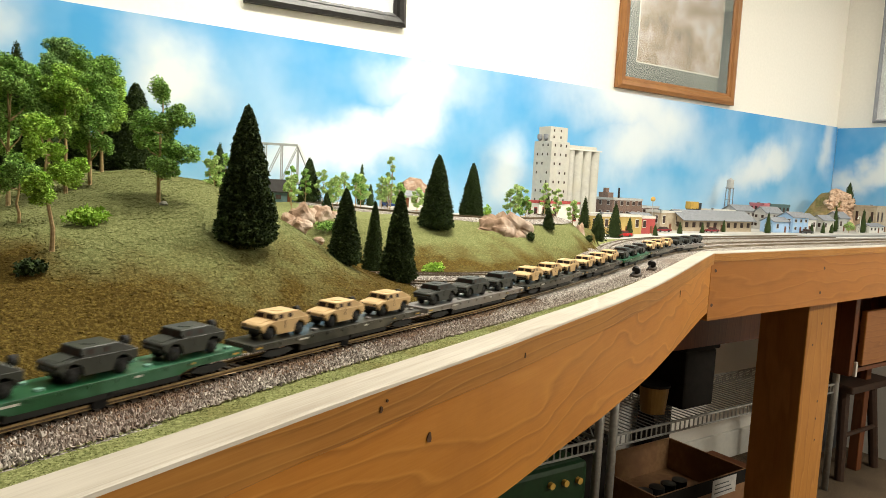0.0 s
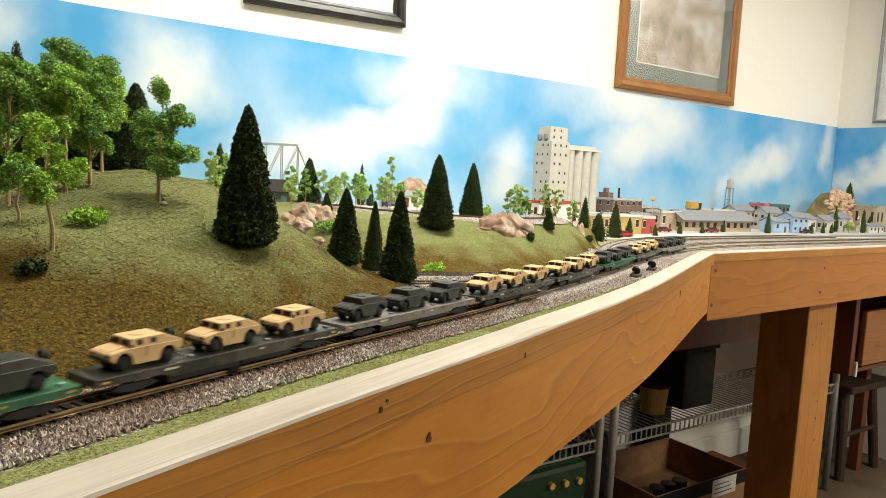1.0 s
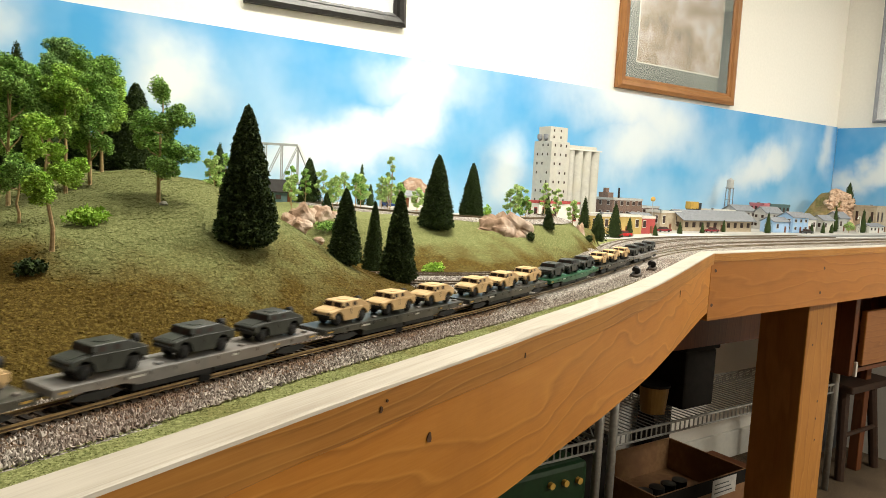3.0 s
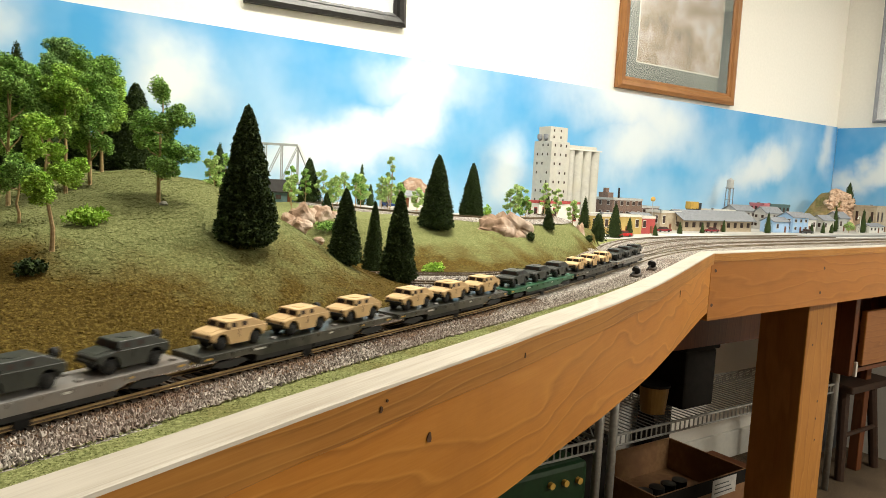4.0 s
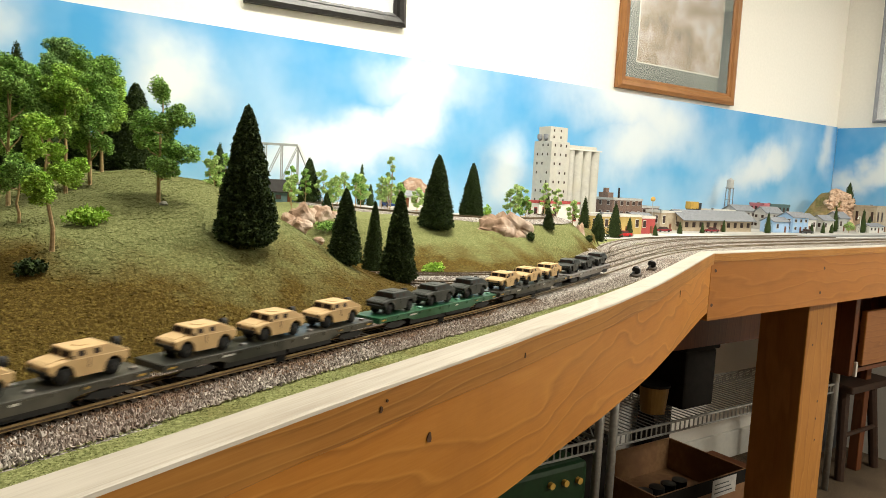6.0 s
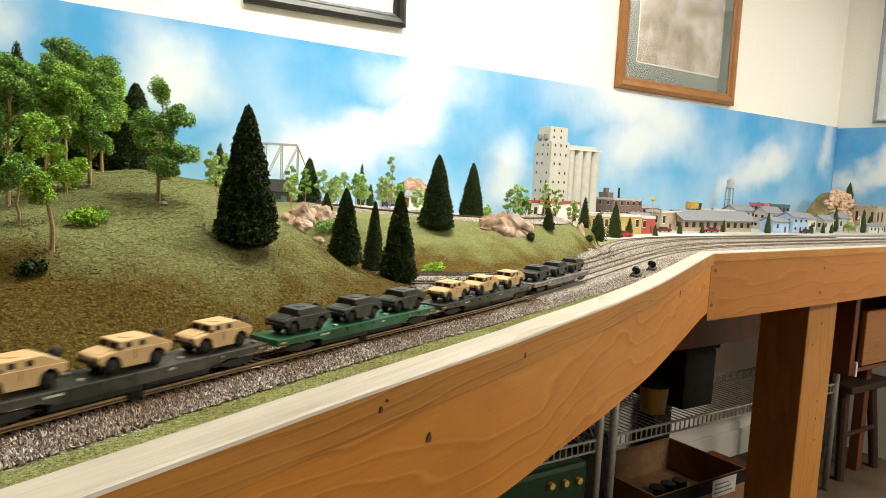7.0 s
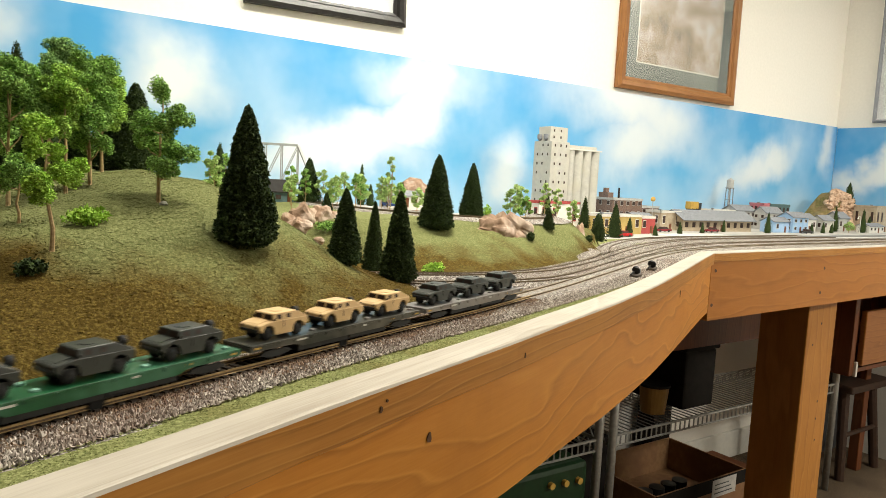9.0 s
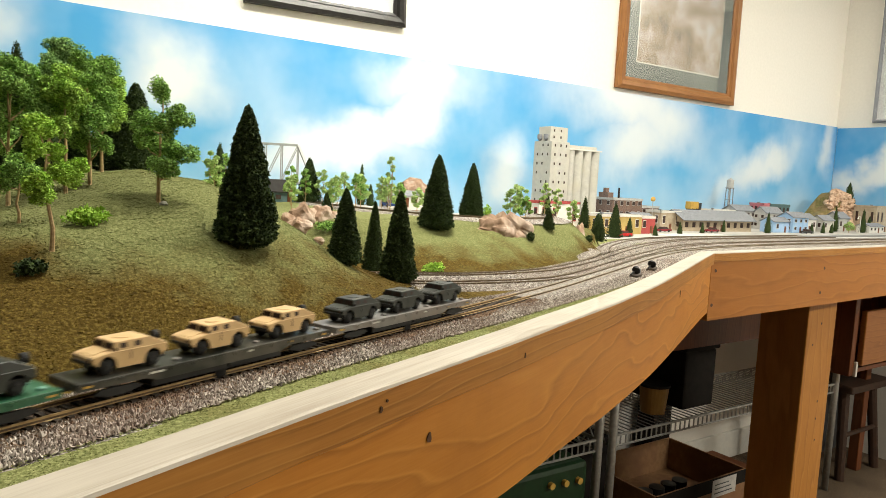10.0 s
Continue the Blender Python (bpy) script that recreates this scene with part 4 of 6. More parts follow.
def foam_tree(x, y, blobs, mat, label, seed, trunk=0.0019, dense=1.0, grain=0.00115):
    """A wire tree whose limbs each carry one crumbled foam tuft: (dx, dy, dz, half width, half height) from the foot."""
    rng = np.random.default_rng(seed)
    t = thing("broadleaf_tree", label, "tree", pose(x, y, land_z(x, y) - 0.002), "broadleaf trees on the layout")
    bm = bmesh.new()
    b = np.array([q[:3] for q in blobs], float)
    top = b[np.argmax(b[:, 2])]
    nodes = [np.array((0, 0, -0.004))]
    for u in (0.2, 0.4, 0.6, 0.8, 1.0):
        nodes.append(np.array((top[0] * u ** 1.6, top[1] * u ** 1.6, top[2] * u)) + rng.normal(size=3) * 0.0006)
    for i, (p, q) in enumerate(zip(nodes, nodes[1:])):
        rod(bm, p, q + (q - p) * 0.04, trunk * (1 - i / 6.0), trunk * (1 - (i + 1) / 6.0), 8)
    for k in range(5):
        a = k * 1.3 + seed
        rod(bm, (0, 0, 0.003), (math.cos(a) * trunk * 2.6, math.sin(a) * trunk * 2.6, -0.003), trunk * 0.7, trunk * 0.3, 5)
    pts, sz = [], []
    for c, (bx, by, bz, rw, rh) in enumerate(blobs):
        ctr = np.array((bx, by, bz))
        near = [n for n in nodes[1:] if n[2] < bz - 0.3 * rh] or [nodes[1]]
        root = min(near, key=lambda n: np.linalg.norm(n - ctr))
        mid = (root + ctr) / 2 + np.array((0, 0, -0.12 * np.linalg.norm(ctr - root)))
        rod(bm, root, mid, trunk * 0.40, trunk * 0.28, 6)
        rod(bm, mid, ctr, trunk * 0.28, trunk * 0.14, 5)
        m = 11
        sub = rng.normal(size=(m, 3))
        sub *= (rng.random((m, 1)) ** 0.4 * 0.80) / np.linalg.norm(sub, axis=1, keepdims=True)
        for q in sub:
            n = int(200 * dense * (rw / 0.01) ** 1.5) + 30
            d = rng.normal(size=(n, 3))
            d *= (0.30 + 0.22 * rng.random((n, 1))) * (0.8 + 0.4 * rng.random()) / np.linalg.norm(d, axis=1, keepdims=True)
            pts.append(ctr + (q + d) * np.array((rw, rw, rh)) * 1.22)
            sz.append(grain * (0.55 + 0.9 * rng.random(n)))
            tip = ctr + q * np.array((rw, rw, rh)) * 1.22
            rod(bm, ctr, tip, trunk * 0.15, trunk * 0.08, 4)
    part("trunk", bm, "bark", t, "pale tan bark trunk and limbs")
    v, f = flakes(np.concatenate(pts), np.concatenate(sz), rng, 0.75)
    crown = new("crown", mesh_from("crown", v, f, mat))
    crown.parent = t
    return t


GREEN_TREE = "green leafy model tree with a pale trunk on the grass hill"
foam_tree(0.047, 0.560, ((-0.007, 0.001, 0.086, 0.009, 0.008), (-0.011, -0.008, 0.073, 0.007, 0.008), (0.003, 0.008, 0.072, 0.006, 0.007), (0.009, 0.004, 0.055, 0.010, 0.009), (-0.009, -0.013, 0.046, 0.009, 0.009), (0.017, 0.008, 0.062, 0.006, 0.006)),
          "leaf_bright", "bright green feathery model tree with a pale forked trunk", 3)
foam_tree(0.136, 0.646, ((0.005, 0.009, 0.101, 0.008, 0.011), (0.015, -0.013, 0.076, 0.010, 0.008), (-0.004, 0.024, 0.071, 0.012, 0.012), (0.004, -0.012, 0.066, 0.009, 0.010), (0.006, 0.018, 0.052, 0.013, 0.009), (-0.014, 0.004, 0.055, 0.006, 0.007), (0.021, 0.003, 0.043, 0.011, 0.010), (-0.001, -0.008, 0.033, 0.011, 0.009), (0.016, 0.014, 0.032, 0.008, 0.007)),
          "leaf", "dark green model tree with separate tufts on a pale trunk", 5)
foam_tree(0.093, 0.730, ((-0.001, 0.017, 0.118, 0.011, 0.011), (0.016, 0.022, 0.113, 0.010, 0.012), (0.001, -0.003, 0.100, 0.012, 0.010), (0.009, 0.018, 0.085, 0.014, 0.012), (-0.002, -0.002, 0.064, 0.012, 0.012), (0.014, 0.018, 0.063, 0.010, 0.014), (-0.003, 0.010, 0.043, 0.011, 0.011), (0.009, -0.007, 0.041, 0.008, 0.009), (-0.012, 0.034, 0.080, 0.009, 0.010)),
          "leaf", GREEN_TREE, 7)
foam_tree(0.070, 0.700, ((0.000, 0.012, 0.103, 0.012, 0.009), (-0.012, 0.001, 0.093, 0.010, 0.010), (0.005, -0.005, 0.088, 0.011, 0.010), (-0.003, 0.022, 0.076, 0.014, 0.011), (-0.015, 0.016, 0.072, 0.010, 0.010), (0.011, 0.022, 0.070, 0.010, 0.010), (-0.016, 0.028, 0.056, 0.010, 0.009), (-0.002, -0.006, 0.060, 0.010, 0.008)),
          "leaf_mid", GREEN_TREE, 9)
foam_tree(0.026, 0.690, ((0.003, 0.011, 0.121, 0.011, 0.011), (0.015, 0.014, 0.113, 0.010, 0.010), (0.003, -0.006, 0.100, 0.011, 0.011), (0.018, 0.010, 0.094, 0.010, 0.010), (0.001, 0.022, 0.078, 0.010, 0.012), (0.015, -0.013, 0.074, 0.010, 0.009), (0.024, 0.015, 0.085, 0.008, 0.008), (-0.010, 0.012, 0.098, 0.012, 0.014), (-0.012, 0.000, 0.075, 0.010, 0.010)),
          "leaf", GREEN_TREE, 11)
foam_tree(0.070, 0.890, ((0.012, 0.007, 0.150, 0.014, 0.011), (0.020, 0.012, 0.138, 0.012, 0.011), (0.005, -0.004, 0.129, 0.012, 0.011), (0.028, 0.008, 0.128, 0.012, 0.013), (0.000, 0.012, 0.116, 0.014, 0.013), (0.032, 0.008, 0.112, 0.014, 0.016), (0.010, 0.020, 0.095, 0.018, 0.018), (0.034, 0.002, 0.085, 0.016, 0.020), (-0.006, 0.018, 0.088, 0.015, 0.016), (0.020, 0.010, 0.062, 0.018, 0.014)),
          "leaf_blue", "tall blue-green leafy model tree in the wood", 13, trunk=0.0024, grain=0.0014)
foam_tree(0.000, 0.860, ((0.004, 0.000, 0.135, 0.016, 0.014), (-0.012, 0.006, 0.125, 0.014, 0.014), (0.018, 0.006, 0.118, 0.016, 0.014), (0.000, 0.010, 0.100, 0.018, 0.016), (0.022, -0.004, 0.090, 0.016, 0.016), (-0.016, 0.000, 0.085, 0.016, 0.016), (0.006, 0.006, 0.066, 0.018, 0.014), (0.030, 0.004, 0.064, 0.014, 0.012)),
          "leaf", "dense leafy model tree in the wood behind the hill", 17, trunk=0.0024, grain=0.0014)
foam_tree(0.124, 0.880, ((0.000, 0.000, 0.118, 0.014, 0.014), (0.012, 0.006, 0.100, 0.013, 0.014), (-0.012, 0.004, 0.098, 0.013, 0.014), (0.002, 0.008, 0.080, 0.016, 0.014), (0.014, -0.004, 0.066, 0.013, 0.012), (-0.013, 0.000, 0.064, 0.014, 0.012)),
          "leaf_mid", "leafy model tree in the wood behind the hill", 19, trunk=0.0022, grain=0.0014)
foam_tree(0.030, 0.615, ((0.000, 0.000, 0.044, 0.010, 0.008), (0.010, 0.004, 0.034, 0.009, 0.008), (-0.010, 0.003, 0.032, 0.010, 0.008)), "leaf", "low dark green tree beside the taller ones", 23, trunk=0.0014)
SAPLING = "small pale-green sapling with sparse foam leaves"
for i, (x, y, top, w) in enumerate(((0.309, 1.10, 1.150, 0.044), (0.346, 1.15, 1.148, 0.040), (0.290, 1.02, 1.135, 0.035), (0.654, 1.15, 1.163, 0.036), (0.690, 1.22, 1.124, 0.050), (0.518, 1.30, 1.135, 0.036), (0.645, 1.33, 1.126, 0.050), (0.70, 1.36, 1.12, 0.05),
                                    (0.60, 1.27, 1.118, 0.05), (0.56, 1.33, 1.13, 0.04), (0.84, 1.02, 1.112, 0.040), (0.876, 1.05, 1.120, 0.046), (0.91, 1.07, 1.117, 0.040), (0.80, 1.20, 1.115, 0.04), (1.000, 1.10, 1.127, 0.040), (1.06, 1.13, 1.115, 0.04), (0.935, 0.950, 1.095, 0.032), (0.75, 1.28, 1.11, 0.05), (0.42, 1.25, 1.13, 0.05), (0.46, 1.35, 1.13, 0.05), (2.83, 1.37, 1.036, 0.060), (2.33, 1.50, 1.05, 0.05), (0.33, 1.05, 1.13, 0.04), (0.37, 1.08, 1.135, 0.04), (0.57, 1.22, 1.11, 0.05), (0.63, 1.24, 1.125, 0.05), (0.67, 1.30, 1.125, 0.05), (0.72, 1.30, 1.12, 0.05), (0.62, 1.38, 1.13, 0.05), (0.86, 1.00, 1.098, 0.035), (0.79, 1.27, 1.10, 0.05), (0.48, 1.20, 1.115, 0.045))):
    z = land_z(x, y)
    broadleaf(x, y, z, top - z, w * 0.78, "leaf" if i % 4 == 1 else "leaf_pale", SAPLING, 10, 70, 100 + i, 0.30, flake=0.0019, trunk=0.0010, size=0.92)


def bush(x, y, w, h, mat, label, seed):
    rng = np.random.default_rng(seed)
    n = 700
    d = rng.normal(size=(n, 3))
    d /= np.linalg.norm(d, axis=1, keepdims=True)
    lump = 1 + 0.3 * np.sin(d[:, 0] * 7 + seed) * np.sin(d[:, 1] * 6)
    p = d * lump[:, None] * (0.5 + 0.5 * rng.random(n))[:, None] * np.array((w / 2, w / 3, h / 2)) + np.array((0, 0, h * 0.4))
    v, f = flakes(p, 0.0012 + 0.0012 * rng.random(n), rng)
    ob = new("bush", mesh_from("bush", v, f, mat))
    ob.matrix_world = pose(x, y, land_z(x, y), 0, 0, 25)
    return tagged(ob, label, "bush", "foam bushes")


bush(0.520, 0.785, 0.040, 0.014, "leaf_bright", "low bright green foam bush beside the track", 1)
bush(0.425, 0.920, 0.045, 0.014, "leaf", "low green foam bush below the rocks", 2)
bush(0.200, 0.500, 0.011, 0.010, "conifer", "tiny dark foam tuft on the bank", 3)
bush(0.032, 0.530, 0.020, 0.010, "conifer", "dark foam tuft at a tree's foot", 4)
bush(0.772, 0.880, 0.016, 0.014, "conifer", "dark foam tuft below the rocks", 5)
bush(0.698, 0.905, 0.018, 0.036, "leaf_bright", "bright green foam bush above the rocks", 6)
bush(0.076, 0.605, 0.034, 0.014, "leaf_bright", "fallen bright green foam branch on the hill", 8)
bush(0.965, 0.935, 0.018, 0.012, "conifer", "dark foam tuft on the bluff", 7)


# ---- scenery: rocks ----
def rock(x, y, z, sx, sy, sz, seed, label="pinkish-tan cast rock outcrop set into the bank", mat="rock", turn=30):
    bm = bmesh.new()
    bmesh.ops.create_icosphere(bm, subdivisions=3, radius=1)
    for v in bm.verts:
        n = v.co.normalized()
        k = 1 + 0.45 * noise.noise(n * 1.3 + Vector((seed, 0, 0))) + 0.22 * abs(noise.noise(n * 2.6 + Vector((0, seed, 0)))) + 0.03 * noise.noise(n * 9 + Vector((0, 0, seed)))
        v.co = n * k
        v.co = Vector((v.co.x * sx, v.co.y * sy, v.co.z * sz))
    ob = part("rock", bm, mat)
    ob.matrix_world = pose(x, y, z, 0, 0, turn)
    return tagged(ob, label, "rock", "cast rock outcrops")


for i, (x, y, dz, sx, sy, sz) in enumerate(((0.400, 0.955, 0.004, 0.022, 0.016, 0.020), (0.432, 0.965, 0.002, 0.020, 0.015, 0.016), (0.372, 0.945, 0.002, 0.014, 0.012, 0.016), (0.455, 0.975, 0.0, 0.014, 0.012, 0.010))):
    rock(x, y, land_z(x, y) + dz, sx, sy, sz, 3.7 * i + 1, turn=15 + 12 * (i % 3))


def folded_slab(x, y, z, sx, sy, sz, turn, lean):
    """One cast outcrop: a long lens of stone with slanting folds and clefts."""
    bm = bmesh.new()
    bmesh.ops.create_icosphere(bm, subdivisions=5, radius=1)
    for v in bm.verts:
        n = v.co.normalized()
        q = Vector((n.x * 2.6 + n.z * 0.9, n.y * 0.8, n.z * 0.9))
        fold = 1 - abs(2 * noise.noise(q * 0.8 + Vector((4.2, 1.0, 7.7))))
        cleft = abs(noise.noise(q * 1.1 + Vector((9.1, 3.3, 0.4))))
        k = 0.62 + 0.58 * fold - 0.26 * (1 - min(1.0, cleft * 4)) + 0.16 * noise.noise(n * 1.4 + Vector((0.6, 0, 0))) + 0.02 * noise.noise(n * 7)
        v.co = Vector((n.x * sx * (0.9 + 0.1 * k), n.y * sy * k * 1.35, n.z * sz * k))
    ob = part("rock", bm, "rock")
    ob.matrix_world = pose(x, y, z, lean, 0, turn)
    return tagged(ob, "long folded pinkish-tan rock outcrop in the grassy bank", "rock", "cast rock outcrops")


folded_slab(0.730, 0.896, 1.044, 0.064, 0.013, 0.025, 5, -22)
rock(1.010, 1.005, 1.012, 0.012, 0.030, 0.032, 55.0, "tan rock face of the bluff end", turn=-35)
for i, (x, y, z, s) in enumerate(((0.345, 0.835, 1.052, 0.014), (0.360, 0.806, 1.036, 0.007))):
    rock(x, y, z, s, s, s * 0.7, 80 + i, "pale plaster stone showing through the bank")
rock(0.955, 1.56, 1.075, 0.055, 0.03, 0.045, 91.0, "distant pinkish rock mound at the backdrop")


# ---- the town ----
def building(name, label, x0, x1, y0, y1, h, wall, roof="flat", roof_mat="roof_grey", floors=1, cols=3, side_cols=2, turn=0.0, z=None, door=True, over=0.004, glass="glass_dark", trim="white"):
    z = BED if z is None else z
    cx, cy = (x0 + x1) / 2, (y0 + y1) / 2
    t = thing(name, label, "building", pose(cx, cy, z, 0, 0, turn), "buildings of the town")
    a, b = (x1 - x0) / 2, (y1 - y0) / 2
    part("wall", boxed(-a, a, -b, b, -0.006, h), wall, t)
    if roof == "flat":
        bm = bmesh.new()
        for s in (-1, 1):
            box(bm, -a - 0.0015, a + 0.0015, s * b - 0.0015, s * b + 0.0015, h - 0.004, h + 0.003)
            box(bm, s * a - 0.0015, s * a + 0.0015, -b - 0.0015, b + 0.0015, h - 0.004, h + 0.0029)
        part("parapet", bm, trim, t)
        part("roof", boxed(-a + 0.002, a - 0.002, -b + 0.002, b - 0.002, h - 0.001, h + 0.0008), roof_mat, t)
        part("roof_vent", boxed(-a * 0.4 - 0.004, -a * 0.4 + 0.004, -0.004, 0.004, h, h + 0.007, bev=0.0006), "roof_grey", t)
    else:
        rise = roof
        out = [(-b - over, h - 0.001), (0, h + rise), (b + over, h - 0.001), (b + over, h + 0.0012), (0, h + rise + 0.0025), (-b - over, h + 0.0012)]
        bm = bmesh.new()
        f0 = [bm.verts.new((-a - over, y, zz)) for y, zz in out]
        f1 = [bm.verts.new((a + over, y, zz)) for y, zz in out]
        for i in range(6):
            bm.faces.new((f0[i], f0[(i + 1) % 6], f1[(i + 1) % 6], f1[i]))
        bm.faces.new(f0[::-1])
        bm.faces.new(f1)
        bmesh.ops.recalc_face_normals(bm, faces=bm.faces)
        part("roof", bm, roof_mat, t)
        bm = bmesh.new()
        for s in (-1, 1):
            vs = [bm.verts.new((s * (a - 0.0005), y, zz)) for y, zz in ((-b, h - 0.001), (0, h + rise), (b, h - 0.001))]
            bm.faces.new(vs)
        part("gable", bm, wall, t)
    fh = h / floors
    for f in range(floors):
        for c in range(cols):
            x = -a + (c + 0.5) * 2 * a / cols
            w = min(0.006, 0.6 * a / cols)
            if door and f == 0 and c == cols // 2:
                part("door", boxed(x - 0.0045, x + 0.0045, -b - 0.0012, -b + 0.001, 0, 0.022), "dark_wood", t)
                continue
            win = part("window", boxed(x - w - 0.0008, x + w + 0.0008, -b - 0.0010, -b + 0.001, fh * f + fh * 0.36, fh * f + fh * 0.82), trim, t)
            part("pane", boxed(x - w, x + w, -b - 0.0015, -b, fh * f + fh * 0.40, fh * f + fh * 0.78), glass, win)
        for c in range(side_cols):
            y = -b + (c + 0.5) * 2 * b / side_cols
            w = min(0.005, 0.5 * b / side_cols)
            win = part("window", boxed(-a - 0.0010, -a + 0.001, y - w - 0.0008, y + w + 0.0008, fh * f + fh * 0.36, fh * f + fh * 0.82), trim, t)
            part("pane", boxed(-a - 0.0015, -a, y - w, y + w, fh * f + fh * 0.40, fh * f + fh * 0.78), glass, win)
    return t


M["roof_grey"] = speckled("grey_roofing", (0.17, 0.18, 0.20), (0.27, 0.28, 0.30), 150, 0.8)
M["brick"] = speckled("dull_brick", (0.13, 0.085, 0.066), (0.25, 0.16, 0.125), 160, 0.85)
M["yellow_wall"] = speckled("mustard_wall_paint", (0.42, 0.30, 0.09), (0.52, 0.38, 0.13), 60, 0.7)
M["red_wall"] = speckled("red_wall_paint", (0.34, 0.05, 0.05), (0.42, 0.07, 0.06), 60, 0.6)
M["blue_wall"] = speckled("pale_blue_siding", (0.28, 0.44, 0.66), (0.36, 0.52, 0.74), 60, 0.7)
M["tan_wall"] = speckled("tan_stone_wall", (0.36, 0.29, 0.20), (0.48, 0.40, 0.29), 90, 0.8)
M["green_wall"] = speckled("dull_green_wall", (0.07, 0.13, 0.13), (0.11, 0.18, 0.18), 60, 0.7)
M["pink_wall"] = speckled("faded_pink_wall", (0.50, 0.16, 0.18), (0.60, 0.22, 0.23), 60, 0.7)
M["grey_wall"] = speckled("grey_siding", (0.40, 0.39, 0.37), (0.52, 0.51, 0.48), 80, 0.75)
M["pale_blue"] = speckled("dark_blue_plastic", (0.02, 0.07, 0.28), (0.035, 0.10, 0.38), 60, 0.5)

building("station_building", "long grey building with a pitched grey roof", 1.90, 2.24, 1.42, 1.50, 0.036, "tan_wall", 0.030, "roof_grey", 1, 10, 2, turn=-4, over=0.013, trim="glass_dark")
building("mustard_shop", "mustard-yellow flat-roofed shop beside the lawn", 1.42, 1.585, 1.335, 1.43, 0.052, "yellow_wall", "flat", "roof_grey", 1, 4, 2)
building("red_annexe", "small red shop annexe with a flat roof", 1.592, 1.655, 1.345, 1.42, 0.048, "red_wall", "flat", "roof_grey", 1, 2, 1)
building("brick_factory", "weathered brick factory with a flat roof", 1.64, 1.775, 1.50, 1.60, 0.094, "brick", "flat", "roof_grey", 3, 5, 3, trim="grey_wall")
building("brick_store", "low brown brick store", 1.80, 1.92, 1.55, 1.62, 0.070, "brick", "flat", "roof_grey", 2, 4, 2, trim="grey_wall")
building("tan_store", "low tan shop with a flat roof", 1.82, 1.92, 1.46, 1.52, 0.060, "tan_wall", "flat", "roof_grey", 1, 3, 2)
building("white_cottage", "small white building with a grey roof", 1.66, 1.74, 1.42, 1.47, 0.038, "white", 0.016, "roof_grey", 1, 3, 2)
building("white_diner", "low white roadside building with a red band", 1.26, 1.41, 1.41, 1.46, 0.080, "white", "flat", "roof_grey", 1, 4, 2, trim="red_wall")
building("blue_house", "pale blue two-storey house with a grey roof", 2.43, 2.53, 1.37, 1.43, 0.054, "blue_wall", 0.018, "roof_grey", 2, 3, 2)
building("blue_garage", "pale blue garage with a low grey roof", 2.325, 2.424, 1.38, 1.43, 0.038, "blue_wall", 0.014, "roof_grey", 1, 2, 1)
building("white_house", "white house with a dark grey roof", 2.57, 2.66, 1.41, 1.47, 0.046, "white", 0.020, "roof_grey", 1, 3, 2)
building("grey_house", "grey-sided house with a pale roof", 2.47, 2.58, 1.50, 1.55, 0.062, "grey_wall", 0.022, "roof_grey", 2, 3, 2)
building("cream_house", "small cream house below the rocky hill", 2.69, 2.77, 1.40, 1.45, 0.044, "concrete", 0.018, "roof_grey", 1, 2, 2)
building("slate_house", "blue-grey house among trees", 2.87, 2.95, 1.43, 1.49, 0.052, "grey_wall", 0.024, "roof_grey", 1, 3, 2)
building("pink_store", "faded pink flat-roofed store", 2.612, 2.655, 1.60, 1.66, 0.094, "pink_wall", "flat", "roof_grey", 2, 2, 3, trim="pink_wall")
building("green_store", "dull green flat-roofed store", 2.658, 2.80, 1.60, 1.66, 0.092, "green_wall", "flat", "roof_grey", 2, 5, 2, trim="green_wall")
building("grey_shop", "grey shop with a pitched roof", 2.36, 2.48, 1.55, 1.61, 0.066, "grey_wall", 0.020, "roof_grey", 2, 4, 2)
building("cream_shed", "low cream shed with a flat roof", 2.20, 2.34, 1.54, 1.60, 0.066, "concrete", "flat", "roof_grey", 1, 5, 2)
building("stone_school", "tan stone building with tall windows", 3.10, 3.27, 1.40, 1.49, 0.105, "tan_wall", "flat", "roof_grey", 1, 5, 3, trim="tan_wall")
building("white_shed", "low white shed with a pale roof", 2.97, 3.09, 1.36, 1.41, 0.026, "white", 0.010, "roof_grey", 1, 4, 1)
building("dark_cottage", "dark cottage with a steep black roof on the upper level", 0.525, 0.575, 1.42, 1.47, 0.024, "green_wall", 0.024, "black", 1, 2, 1, z=1.052, trim="green_wall")
building("white_depot", "white depot shed on the upper level", 0.78, 0.88, 1.38, 1.42, 0.026, "white", 0.010, "roof_grey", 1, 5, 1, z=1.052)
building("red_shed", "small red shed on the upper level", 0.895, 0.955, 1.42, 1.47, 0.020, "red_wall", 0.014, "red_wall", 1, 2, 1, z=1.052)
# chimneys and the sign
ob = thing("chimney_stack", "black and brick chimney stacks on the factory roof", "chimney", pose(1.70, 1.55, BED + 0.0945))
part("steel_stack", rod(bmesh.new(), (0.020, 0, 0), (0.020, 0, 0.034), 0.0035, 0.0030, 10), "black", ob)
part("roof_house", boxed(-0.050, -0.026, -0.02, 0.02, 0, 0.018, bev=0.001), "brick", ob)
part("brick_stack", boxed(-0.046, -0.032, -0.006, 0.006, 0.018, 0.032, bev=0.001), "brick", ob)
ob = thing("roadside_sign", "round orange and white roadside sign on a pole", "sign", pose(1.79, 1.47, BED))
part("pole", rod(bmesh.new(), (0, 0, 0), (0, 0, 0.092), 0.0012, 0.0010, 8), "grey_wall", ob)
bm = bmesh.new()
